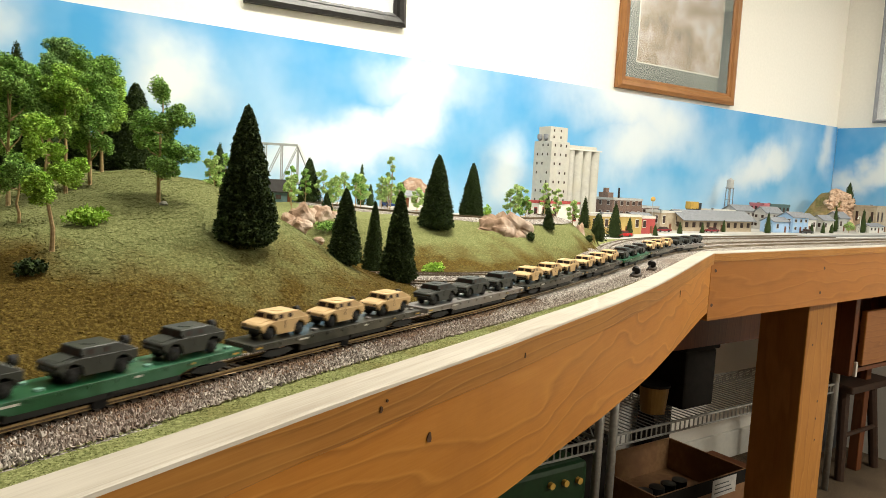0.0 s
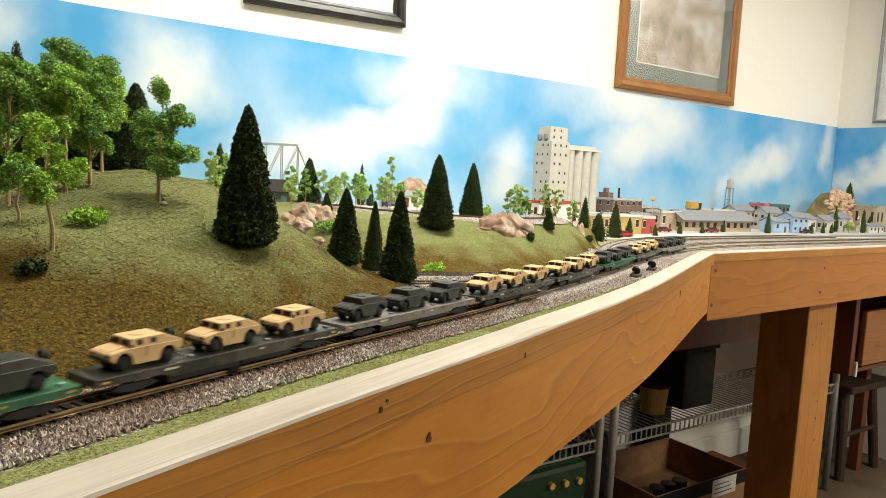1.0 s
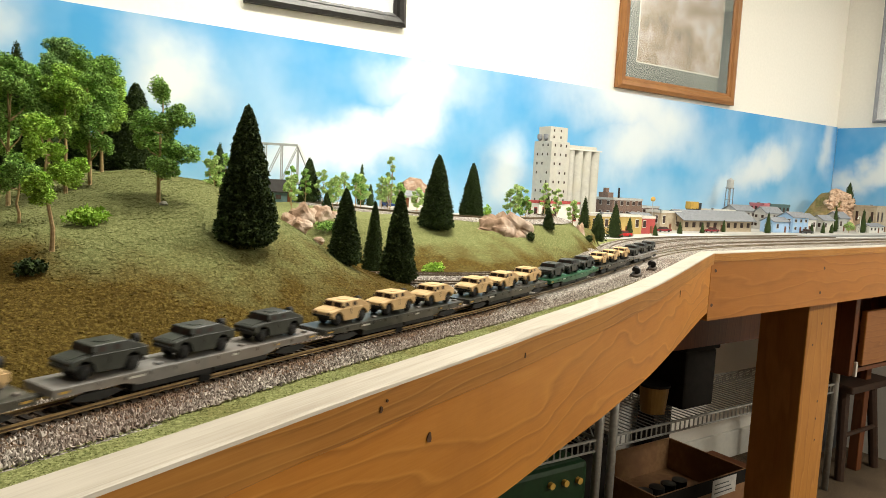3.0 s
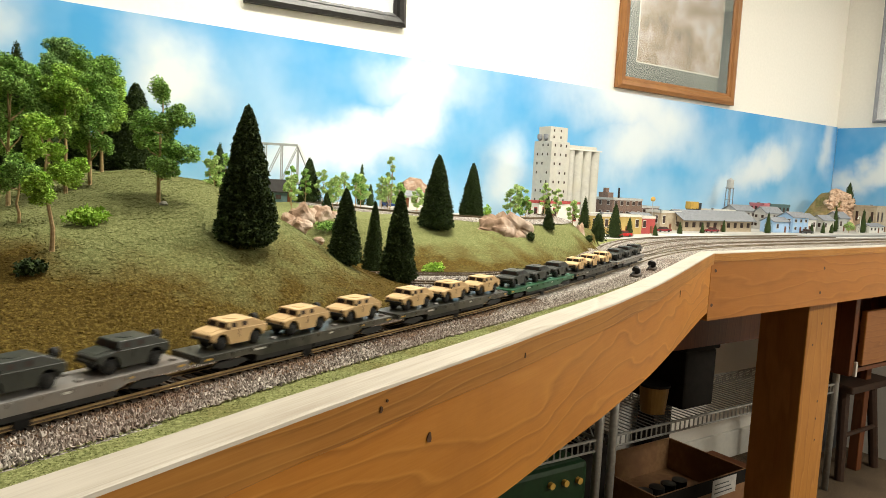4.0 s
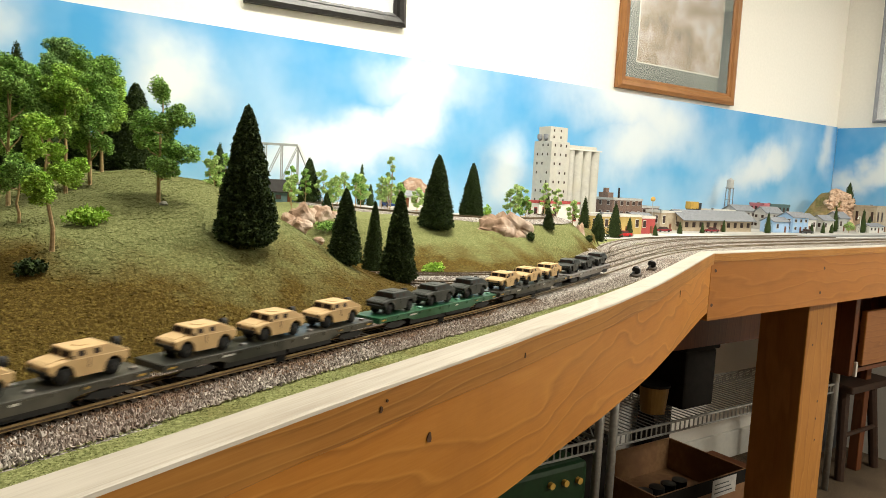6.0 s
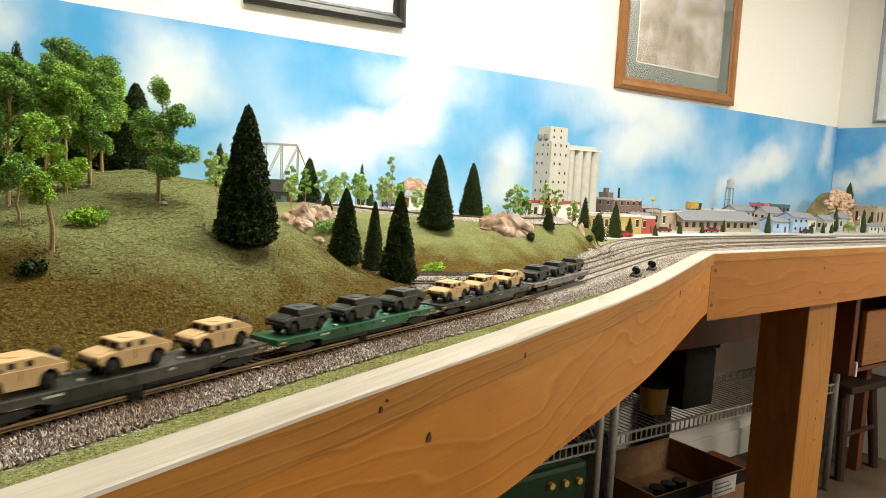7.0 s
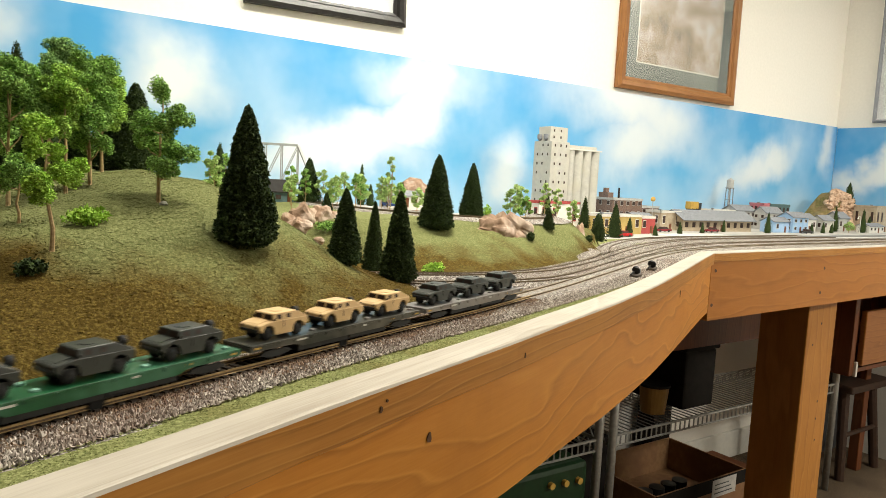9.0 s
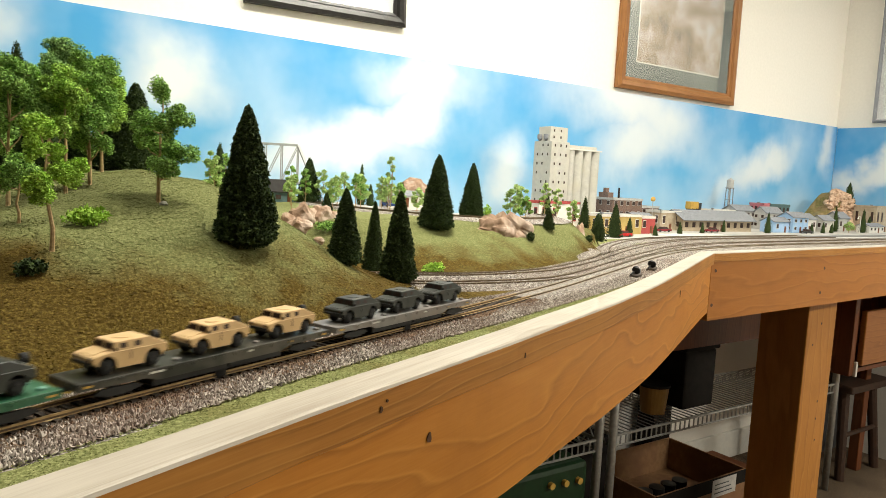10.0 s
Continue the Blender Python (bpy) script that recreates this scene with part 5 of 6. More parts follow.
bmesh.ops.create_uvsphere(bm, u_segments=14, v_segments=8, radius=0.010)
for v in bm.verts:
    v.co = Vector((v.co.x * 1.1, v.co.y * 0.35, v.co.z * 0.75 + 0.098))
part("sign_disc", bm, "mark_yellow", ob)


def elevator():
    """Grain elevator: headhouse with penthouse and a row of silos."""
    t = thing("grain_elevator", "tall pale concrete grain elevator with round silos", "grain elevator", pose(1.338, 1.462, BED - 0.007))
    part("headhouse", boxed(0, 0.070, 0, 0.072, -0.004, 0.255, bev=0.0008), "concrete", t)
    part("penthouse", boxed(0.004, 0.070, 0.012, 0.060, 0.255, 0.296, bev=0.0008), "concrete", t)
    for i in range(4):
        for j in range(2):
            bm = rod(bmesh.new(), (0.088 + i * 0.0335, 0.022 + j * 0.034, -0.004), (0.088 + i * 0.0335, 0.022 + j * 0.034, 0.236), 0.0172, 0.0172, 28)
            part("silo", bm, "concrete", t, smooth=False)
    part("silo_roof", boxed(0.0705, 0.205, 0.004, 0.074, 0.236, 0.2395), "white", t, "white flat roof over the silos")
    part("gallery", boxed(0.0705, 0.198, 0.020, 0.060, 0.2396, 0.250, bev=0.0008), "concrete", t)
    for r in range(9):
        z = 0.244 - r * 0.0255
        for c in range(3):
            x = 0.014 + c * 0.021
            if (r * 3 + c * 5) % 7 != 2:
                part("window", boxed(x - 0.0022, x + 0.0022, -0.0008, 0.0008, z - 0.0036, z + 0.0036), "glass_dark", t)
            y = 0.014 + c * 0.021
            if (r * 5 + c * 3) % 4 != 2:
                part("window", boxed(-0.0008, 0.0008, y - 0.0022, y + 0.0022, z - 0.0036, z + 0.0036), "glass_dark", t)
    for r in range(2):
        for c in range(2):
            x = 0.018 + c * 0.026
            part("window", boxed(x - 0.0022, x + 0.0022, 0.0112, 0.0128, 0.264 + r * 0.018, 0.271 + r * 0.018), "glass_dark", t)
    for x, y in ((0.0, 0.026), (0.0, 0.052)):
        part("dust_cyclone", rod(rod(bmesh.new(), (x + 0.001, y, 0.262), (x + 0.001, y, 0.274), 0.0070, 0.0070, 14), (x + 0.001, y, 0.2555), (x + 0.001, y, 0.262), 0.002, 0.0068, 14), "roof_grey", t, "grey metal dust collector")
    part("shed", boxed(0.02, 0.19, -0.034, -0.002, -0.004, 0.050), "white", t, "white loading shed")
    part("shed_roof", boxed(0.016, 0.194, -0.038, -0.001, 0.050, 0.054, bev=0.0008), "white", t)
    return t


elevator()


def water_tower(x, y):
    t = thing("water_tower", "pale grey water tower on slim legs", "water tower", pose(x, y, BED))
    bm = rod(bmesh.new(), (0, 0, 0.150), (0, 0, 0.178), 0.0130, 0.0130, 20)
    rod(bm, (0, 0, 0.144), (0, 0, 0.150), 0.005, 0.0130, 20)
    part("tank", bm, "grey_wall", t, "pale riveted tank")
    part("tank_roof", rod(bmesh.new(), (0, 0, 0.178), (0, 0, 0.188), 0.0142, 0.001, 20), "grey_wall", t, "pale conical roof")
    part("catwalk", rod(bmesh.new(), (0, 0, 0.149), (0, 0, 0.1505), 0.0170, 0.0170, 20), "roof_grey", t)
    for i in range(4):
        a = math.pi / 4 + i * math.pi / 2
        part("leg", rod(bmesh.new(), (0.017 * math.cos(a), 0.017 * math.sin(a), 0), (0.0125 * math.cos(a), 0.0125 * math.sin(a), 0.150), 0.0018, 0.0018, 6), "roof_grey", t)
    part("riser", rod(bmesh.new(), (0, 0, 0), (0, 0, 0.146), 0.0035, 0.0035, 8), "grey_wall", t)
    for z in (0.05, 0.105):
        bm = bmesh.new()
        for i in range(4):
            a, b = math.pi / 4 + i * math.pi / 2, math.pi / 4 + (i + 1) * math.pi / 2
            r = 0.017 - 0.0045 * z / 0.150
            rod(bm, (r * math.cos(a), r * math.sin(a), z), (r * math.cos(b), r * math.sin(b), z), 0.0008, 0.0008, 5)
        part("brace", bm, "roof_grey", t)
    return t


water_tower(2.425, 1.63)


def truss_bridge(p, q, z, h):
    """A through truss seen over the trees."""
    p, q = Vector(p), Vector(q)
    d = (q - p)
    L = d.length
    t = thing("truss_bridge", "grey steel through-truss railway bridge", "bridge", Matrix.Translation((p.x, p.y, z)) @ Matrix.Rotation(math.atan2(d.y, d.x), 4, "Z"))
    n = 5
    for y in (-0.018, 0.018):
        part("bottom_chord", boxed(0, L, y - 0.002, y + 0.002, -0.004, 0), "steel_grey", t)
        part("top_chord", boxed(L / n, L - L / n, y - 0.002, y + 0.002, h - 0.004, h), "steel_grey", t)
        for i in range(1, n):
            x = L * i / n
            part("upright", boxed(x - 0.0013, x + 0.0013, y - 0.0013, y + 0.0013, 0, h - 0.003), "steel_grey", t)
        part("end_post", rod(bmesh.new(), (0, y, 0), (L / n, y, h - 0.002), 0.0022, 0.0022, 4), "steel_grey", t)
        part("end_post", rod(bmesh.new(), (L, y, 0), (L - L / n, y, h - 0.002), 0.0022, 0.0022, 4), "steel_grey", t)
        for i in range(1, n - 1):
            a, b = (L * i / n, L * (i + 1) / n) if i < n / 2 - 0.5 else (L * (i + 1) / n, L * i / n)
            part("diagonal", rod(bmesh.new(), (a, y, h - 0.003), (b, y, 0), 0.0011, 0.0011, 4), "steel_grey", t)
    for i in range(1, n):
        x = L * i / n
        part("cross_strut", boxed(x - 0.0012, x + 0.0012, -0.018, 0.018, h - 0.003, h - 0.001), "steel_grey", t)
    part("bridge_deck", boxed(0, L, -0.020, 0.020, -0.006, -0.0045), "tie", t)
    for x in (0.004, L - 0.004):
        part("abutment", boxed(x - 0.010, x + 0.010, -0.022, 0.022, -0.09, -0.0062), "concrete", t)
    return t


M["steel_grey"] = speckled("grey_bridge_steel", (0.36, 0.38, 0.39), (0.48, 0.50, 0.50), 80, 0.5, 0.1)
truss_bridge((0.49, 1.58), (0.650, 1.50), 1.098, 0.084)


def little_car(x, y, turn, paint, label, z=None):
    t = thing("model_car", label, "car", pose(x, y, BED + 0.0006 if z is None else z, 0, 0, turn), "model cars in the town")
    out = [(-0.0265, 0.0035)] + arch(-0.016, 0.0042, 0.003) + arch(0.016, 0.0042, 0.003) + [(0.0265, 0.0035), (0.0268, 0.0080), (0.0240, 0.0095), (-0.0240, 0.0090), (-0.0268, 0.0070)]
    part("body", prism(bmesh.new(), out, -0.0100, 0.0100), paint, t)
    part("cabin", prism(bmesh.new(), [(-0.012, 0.0090), (-0.007, 0.0148), (0.010, 0.0150), (0.018, 0.0092)], -0.0085, 0.0085), "glass_dark", t)
    part("roof", boxed(-0.0068, 0.0098, -0.0084, 0.0084, 0.0149, 0.0156, bev=0.0003), paint, t)
    for wx in (-0.016, 0.016):
        for s in (-1, 1):
            part("wheel", rod(bmesh.new(), (wx, s * 0.0080, 0.0036), (wx, s * 0.0102, 0.0036), 0.0036, 0.0036, 12), "rubber", t)
    return t


M["car_red"] = speckled("glossy_red_paint", (0.50, 0.02, 0.02), (0.58, 0.03, 0.03), 40, 0.25)
M["car_maroon"] = speckled("glossy_maroon_paint", (0.20, 0.02, 0.03), (0.26, 0.03, 0.04), 40, 0.25)
M["car_blue"] = speckled("glossy_blue_paint", (0.05, 0.15, 0.50), (0.07, 0.2, 0.58), 40, 0.25)
little_car(1.428, 1.262, 4, "car_red", "shiny red model car parked by the mustard shop")
little_car(1.985, 1.385, 3, "car_maroon", "dark maroon model car on the pale street")
little_car(1.93, 1.47, 10, "car_blue", "small blue model car on the street", z=None)
little_car(1.76, 1.40, -12, "car_maroon", "dark model car parked near the white cottage")
little_car(2.46, 1.335, 0, "black", "black model car before the blue house")
little_car(0.752, 1.325, 80, "pale_blue", "blue model vehicle on the upper level", z=1.0545)
ob = thing("delivery_truck", "yellow model truck with a dark cab on high ground", "truck", pose(2.172, 1.60, BED + 0.0005))
part("embankment", boxed(-0.06, 0.06, -0.02, 0.02, -0.004, 0.060, bev=0.004), "concrete", ob)
part("cargo_box", boxed(-0.032, 0.014, -0.012, 0.012, 0.066, 0.092, bev=0.002), "mark_yellow", ob)
part("cab", boxed(0.016, 0.032, -0.011, 0.011, 0.066, 0.088, bev=0.002), "black", ob)
for wx in (-0.022, 0.004, 0.024):
    part("wheel", rod(bmesh.new(), (wx, -0.0125, 0.064), (wx, 0.0125, 0.064), 0.0045, 0.0045, 12), "rubber", ob)

# paved lots and streets in the town
M["asphalt"] = speckled("grey_asphalt", (0.10, 0.10, 0.10), (0.17, 0.17, 0.165), 200, 0.85, wear=(0.22, 0.21, 0.2), wear_scale=12)
for name, x0, x1, y0, y1, mat, label in (("parking_lot", 1.62, 1.92, 1.262, 1.335, "white", "bright white paved lot"), ("street_asphalt", 1.60, 3.2, 1.215, 1.255, "asphalt", "grey asphalt street along the town")):
    ob = part(name, boxed(x0, x1, y0, y1, BED - 0.004, BED + (0.0012 if name == "street_asphalt" else 0.0016), bev=0.0004), mat)
    tagged(ob, label, "pavement", "", "structure")


# rocky hill at the end of the town
def rocky_hill():
    bm = bmesh.new()
    n, mrows = 60, 30
    grid = []
    for i in range(n + 1):
        row = []
        for j in range(mrows + 1):
            x, y = 2.74 + 0.55 * i / n, 1.47 + 0.22 * j / mrows
            e = math.exp(-((x - 3.11) / 0.11) ** 4) * 0.145 + math.exp(-((x - 2.96) / 0.09) ** 2) * 0.065
            z = BED - 0.003 + e * ease(y, 1.47, 1.55) * ease(y, 1.69, 1.60) + 0.014 * noise.noise(Vector((x * 28, y * 28, 3))) * ease(y, 1.47, 1.5)
            row.append(bm.verts.new((x, y, z)))
        grid.append(row)
    for i in range(n):
        for j in range(mrows):
            bm.faces.new((grid[i][j], grid[i + 1][j], grid[i + 1][j + 1], grid[i][j + 1]))
    ob = part("rocky_hill", bm, "hill_olive")
    return tagged(ob, "olive-brown hill with tan boulders at the room corner", "hill")


M["hill_olive"] = speckled("olive_scatter", (0.10, 0.085, 0.025), (0.24, 0.20, 0.07), 120, 0.95, bump=0.6, wear=(0.3, 0.2, 0.1), wear_scale=20)
M["boulder"] = speckled("tan_boulder", (0.42, 0.27, 0.17), (0.66, 0.47, 0.34), 60, 0.9, bump=0.5, distance=0.003)
rocky_hill()
rock(0.139, 0.640, land_z(0.139, 0.640) + 0.0006, 0.0034, 0.0026, 0.0020, 12.0, "small pale plaster lump at a tree's foot", "concrete")


def street_lamp(x, y):
    t = thing("street_lamp", "white curved-arm street lamp by the houses", "street lamp", pose(x, y, BED))
    part("base", rod(bmesh.new(), (0, 0, 0), (0, 0, 0.004), 0.0030, 0.0024, 10), "white", t)
    part("pole", rod(bmesh.new(), (0, 0, 0.003), (0, 0, 0.056), 0.0014, 0.0011, 8), "white", t)
    bm = bmesh.new()
    arc = [(-0.011 + 0.011 * math.cos(a), 0, 0.056 + 0.010 * math.sin(a)) for a in np.linspace(0, math.pi * 0.9, 8)]
    for p, q in zip(arc, arc[1:]):
        rod(bm, p, q, 0.0011, 0.0011, 6)
    part("arm", bm, "white", t)
    part("lamp_head", rod(bmesh.new(), (-0.0215, 0, 0.0605), (-0.0215, 0, 0.0560), 0.0020, 0.0036, 10), "white", t, "white lamp head")
    return t


street_lamp(2.86, 1.345)
rr = random.Random(5)
for i in range(250):
    u, v = rr.random(), rr.random()
    x = 2.99 + 0.25 * u
    e = math.exp(-((x - 3.11) / 0.11) ** 4) * 0.145 + math.exp(-((x - 2.96) / 0.09) ** 2) * 0.065
    y = 1.480 + 0.080 * v
    s = rr.uniform(0.0055, 0.013)
    rock(x, y, BED + e * ease(y, 1.47, 1.55) + 0.004, s, s, s * 0.9, 200 + i * 1.3, "tan boulder on the rocky hill", "boulder", turn=i * 37)


# ---- ground throws beside the yard ----
def ground_throw(x, y, turn):
    t = thing("ground_throw", "black turnout ground throw lever on its base", "switch stand", pose(x, y, BED, 0, 0, turn) @ Matrix.Scale(1.3, 4), "ground throws")
    part("base", boxed(-0.013, 0.013, -0.005, 0.005, -0.001, 0.003, bev=0.0006), "tie", t)
    for s in (-1, 1):
        part("weight", rod(bmesh.new(), (s * 0.0052 - 0.0016, 0.0015 * s, 0.0075), (s * 0.0052 + 0.0016, 0.0015 * s, 0.0085), 0.0040, 0.0034, 12), "frame_black", t, "round black counterweight")
    part("lever", rod(bmesh.new(), (0.008, 0, 0.008), (-0.019, 0.002, 0.0045), 0.0013, 0.0009, 7), "frame_black", t)
    part("bracket", boxed(0.0105, 0.0120, -0.003, 0.003, 0.002, 0.0085, bev=0.0004), "roof_grey", t, "dull metal bracket")
    return t


ground_throw(0.800, 0.677, 30)
ground_throw(0.895, 0.727, 33)


# ---- pictures on the walls ----
def picture(name, label, w, h, m, frame_mat, rail, mat_board, art):
    """A framed picture in the x-z plane, front towards -y, lower left corner at the origin."""
    t = thing(name, label, "picture", m)
    prof = [(0, 0), (0, -0.016), (rail * 0.3, -0.022), (rail * 0.65, -0.019), (rail * 0.8, -0.012), (rail, -0.010), (rail, 0)]
    for k, (ln, place) in enumerate(((w, pose(0, 0, 0)), (h, pose(w, 0, 0, 0, -90, 0)), (w, pose(w, 0, h, 0, 180, 0)), (h, pose(0, 0, h, 0, 90, 0)))):
        bm = bmesh.new()
        a = [bm.verts.new((s, y, s)) for s, y in prof]
        b = [bm.verts.new((ln - s, y, s)) for s, y in prof]
        for i in range(len(prof)):
            j = (i + 1) % len(prof)
            bm.faces.new((a[i], b[i], b[j], a[j]))
        bmesh.ops.recalc_face_normals(bm, faces=bm.faces)
        part("moulding", bm, frame_mat, t, at=place)
    part("backing", boxed(rail * 0.7, w - rail * 0.7, -0.004, -0.001, rail * 0.7, h - rail * 0.7), mat_board, t, "picture mount board")
    f = rail + 0.058
    part("mount_edge", boxed(f - 0.004, w - f + 0.004, -0.0055, -0.004, f - 0.004, h - f + 0.004), "concrete", t, "cream inner mount edge")
    part("print", boxed(f, w - f, -0.0066, -0.005, f, h - f), art, t, "muted brown and grey print")
    g = part("glazing", boxed(rail * 0.8, w - rail * 0.8, -0.0100, -0.0085, rail * 0.8, h - rail * 0.8), "glazing", t, "clear picture glass")
    g.visible_shadow = False
    return t


M["glazing"] = glassy("picture_glass")
M["mount_grey"] = speckled("grey_green_mount", (0.085, 0.10, 0.09), (0.12, 0.135, 0.125), 90, 0.9)
M["mount_pale"] = speckled("pale_mount", (0.45, 0.46, 0.46), (0.55, 0.56, 0.55), 90, 0.9)


def art_mat():
    m, nt, b = shade("muted_print", 0.7, 0, 0.3)
    v = coords(nt)
    a = noise_tex(nt, v, 7, 8, 0.72, 0.15)
    nt.links.new(ramp(nt, a, ((0.34, (0.10, 0.085, 0.075)), (0.46, (0.22, 0.17, 0.12)), (0.54, (0.30, 0.27, 0.24)), (0.64, (0.36, 0.36, 0.36)), (0.72, (0.17, 0.15, 0.13)))), b.inputs["Base Color"])
    return m


M["art"] = art_mat()
picture("picture_frame", "oak-framed print under glass on the cream wall", 0.660, 0.56, pose(1.821, WALL_Y - 0.001, 1.461, 0, -0.25, 0), "oak", 0.042, "mount_grey", "art")
picture("picture_frame", "black-framed picture with a pale mount on the wall", 0.440, 0.34, pose(0.544, WALL_Y - 0.001, 1.514, 0, -1.2, 0), "black", 0.034, "mount_pale", "art")
picture("picture_frame", "pale blue-grey framed picture on the side wall", 0.50, 0.60, pose(WALL_X - 0.001, 1.542, 1.463, 0, 0, -90), "roof_grey", 0.012, "mount_pale", "mount_pale")


# ---- under the bench ----
ob = part("post", boxed(1.832, 1.975, 0.965, 1.100, 0.0, 0.972, bev=0.004), "pine_up")
tagged(ob, "square varnished pine post carrying the bench", "post", "", "structure")
for x, z in ((1.866, 0.729), (1.901, 0.785), (1.921, 0.566), (1.921, 0.517), (1.975, 0.650), (1.927, 0.455)):
    knot("screw_head", x, 0.9652, z, 0.0070, 0.0070, 0.0, "small dark screw head in the post")
ob = part("bench_beam", boxed(1.30, 3.29, 1.02, 1.06, 0.852, 0.930), "dark_wood")
tagged(ob, "dark wooden beam under the bench top", "beam", "", "structure")
ob = part("bench_beam", boxed(1.58, 2.46, 1.25, 1.29, 0.665, 0.930), "dark_wood")
tagged(ob, "deep dark wooden beam under the middle of the bench", "beam", "", "structure")
ob = part("under_bench_panel", boxed(1.32, 2.75, 1.63, 1.65, 0.80, 0.930), "dark_wood")
tagged(ob, "dark stained batten under the back of the bench", "beam", "", "structure")


def wire_rack(x0, x1, y0, y1, levels, label):
    t = thing("wire_rack", label, "shelving", pose(0, 0, 0), "wire racks under the bench")
    for x in (x0, x1):
        for y in (y0, y1):
            part("pole", rod(bmesh.new(), (x, y, 0.0), (x, y, 0.80), 0.0125, 0.0125, 16), "chrome", t, smooth=True)
    for z in levels:
        sh = part("shelf", boxed(x0, x1, y0 - 0.003, y0 + 0.003, z - 0.003, z + 0.003), "chrome", t, "wire shelf with ladder edges")
        bm = bmesh.new()
        for y in (y0, y1):
            rod(bm, (x0, y, z), (x1, y, z), 0.0035, 0.0035, 6)
            rod(bm, (x0, y, z - 0.032), (x1, y, z - 0.032), 0.0035, 0.0035, 6)
            k = int((x1 - x0) / 0.022)
            for i in range(k):
                x = x0 + (i + 0.5) * (x1 - x0) / k
                rod(bm, (x, y, z - 0.032), (x + (0.011 if y == y1 and i % 2 else -0.011 if y == y1 else 0), y, z), 0.0026, 0.0026, 5)
        for x in (x0, x1):
            rod(bm, (x, y0, z), (x, y1, z), 0.0035, 0.0035, 6)
            rod(bm, (x, y0, z - 0.032), (x, y1, z - 0.032), 0.0035, 0.0035, 6)
            k = 12
            for i in range(k):
                ya, yb = y0 + i * (y1 - y0) / k, y0 + (i + 1) * (y1 - y0) / k
                rod(bm, (x, ya, z - (0.032 if i % 2 else 0)), (x, yb, z - (0 if i % 2 else 0.032)), 0.0026, 0.0026, 5)
        part("edge", bm, "chrome", sh)
        k = int((x1 - x0) / 0.024)
        wire = mesh_of("wire", rod(bmesh.new(), (0, y0, z), (0, y1, z), 0.0018, 0.0018, 5), "chrome")
        for i in range(k):
            w = new("wire", wire)
            w.parent = sh
            w.location.x = x0 + (i + 0.5) * (x1 - x0) / k
    return t


M["chrome"] = speckled("dull_zinc_wire", (0.30, 0.30, 0.28), (0.44, 0.44, 0.42), 90, 0.4, 0.5)
M["plastic_black"] = speckled("black_storage_plastic", (0.008, 0.007, 0.006), (0.016, 0.013, 0.011), 40, 0.75, spec=0.15)
M["stool_wood"] = speckled("near_black_wood", (0.03, 0.014, 0.008), (0.055, 0.026, 0.014), 60, 0.6)
M["plastic_green"] = speckled("green_plastic", (0.004, 0.024, 0.008), (0.008, 0.040, 0.013), 40, 0.45)
M["cardboard"] = speckled("brown_cardboard", (0.22, 0.115, 0.05), (0.31, 0.175, 0.08), 60, 0.85, wear=(0.2, 0.1, 0.05))
M["bin_grey"] = speckled("dark_grey_bin", (0.04, 0.042, 0.045), (0.07, 0.072, 0.075), 40, 0.5)
M["pail_yellow"] = speckled("yellow_pail", (0.24, 0.13, 0.025), (0.32, 0.18, 0.04), 40, 0.5)
wire_rack(1.504, 2.73, 1.31, 1.59, (0.42,), "grey wire shelving rack loaded with boxes")
wire_rack(0.60, 1.446, 1.31, 1.59, (0.42,), "grey wire shelving rack in the shade under the bench")
bs = thing("storage_box", "black plastic storage box on the wire rack", "box", pose(1.955, 1.47, 0.4237))
part("tub", boxed(-0.08, 0.08, -0.11, 0.11, 0, 0.19, bev=0.01), "plastic_black", bs)
part("lid", boxed(-0.087, 0.087, -0.117, 0.117, 0.19, 0.21, bev=0.006), "plastic_black", bs)
bs = thing("pail", "small yellow pail on the wire rack", "pail", pose(1.782, 1.40, 0.4237))
part("bucket", rod(bmesh.new(), (0, 0, 0), (0, 0, 0.085), 0.038, 0.046, 24), "pail_yellow", bs, smooth=False)
part("rim", rod(bmesh.new(), (0, 0, 0.085), (0, 0, 0.092), 0.049, 0.049, 24), "plastic_black", bs)


def carton(x, y, z, w, d, h, turn, label, inner):
    t = thing("carton", label, "box", pose(x, y, z, 0, 0, turn))
    for s in (-1, 1):
        part("long_side", boxed(-w / 2, w / 2, s * d / 2 - 0.003, s * d / 2 + 0.003, 0, h), "cardboard", t)
        part("short_side", boxed(s * w / 2 - 0.003, s * w / 2 + 0.003, -d / 2 + 0.003, d / 2 - 0.003, 0, h), "cardboard", t)
    part("base", boxed(-w / 2, w / 2, -d / 2, d / 2, 0, 0.004), "cardboard", t)
    part("label_sheet", boxed(w * 0.10, w * 0.38, -d / 2 - 0.0042, -d / 2 - 0.003, h * 0.45, h * 0.95), "grey_wall", t, "pale paper label with grey lines")
    for i in range(3):
        part("label_line", boxed(w * 0.13, w * 0.34 - 0.01 * i, -d / 2 - 0.0048, -d / 2 - 0.0042, h * (0.55 + 0.12 * i), h * (0.58 + 0.12 * i)), "bin_grey", t)
    part("dark_band", boxed(-w / 2, w * 0.5, -d / 2 - 0.0036, -d / 2 - 0.003, h * 0.62, h), "plastic_black", t)
    if inner:
        for i in range(4):
            part("jar_lid", rod(bmesh.new(), (-w * 0.36 + i * 0.055, -0.06, 0.004), (-w * 0.36 + i * 0.055, -0.06, h - 0.030), 0.024, 0.024, 18), "black", t, "glossy black jar lid")
    return t


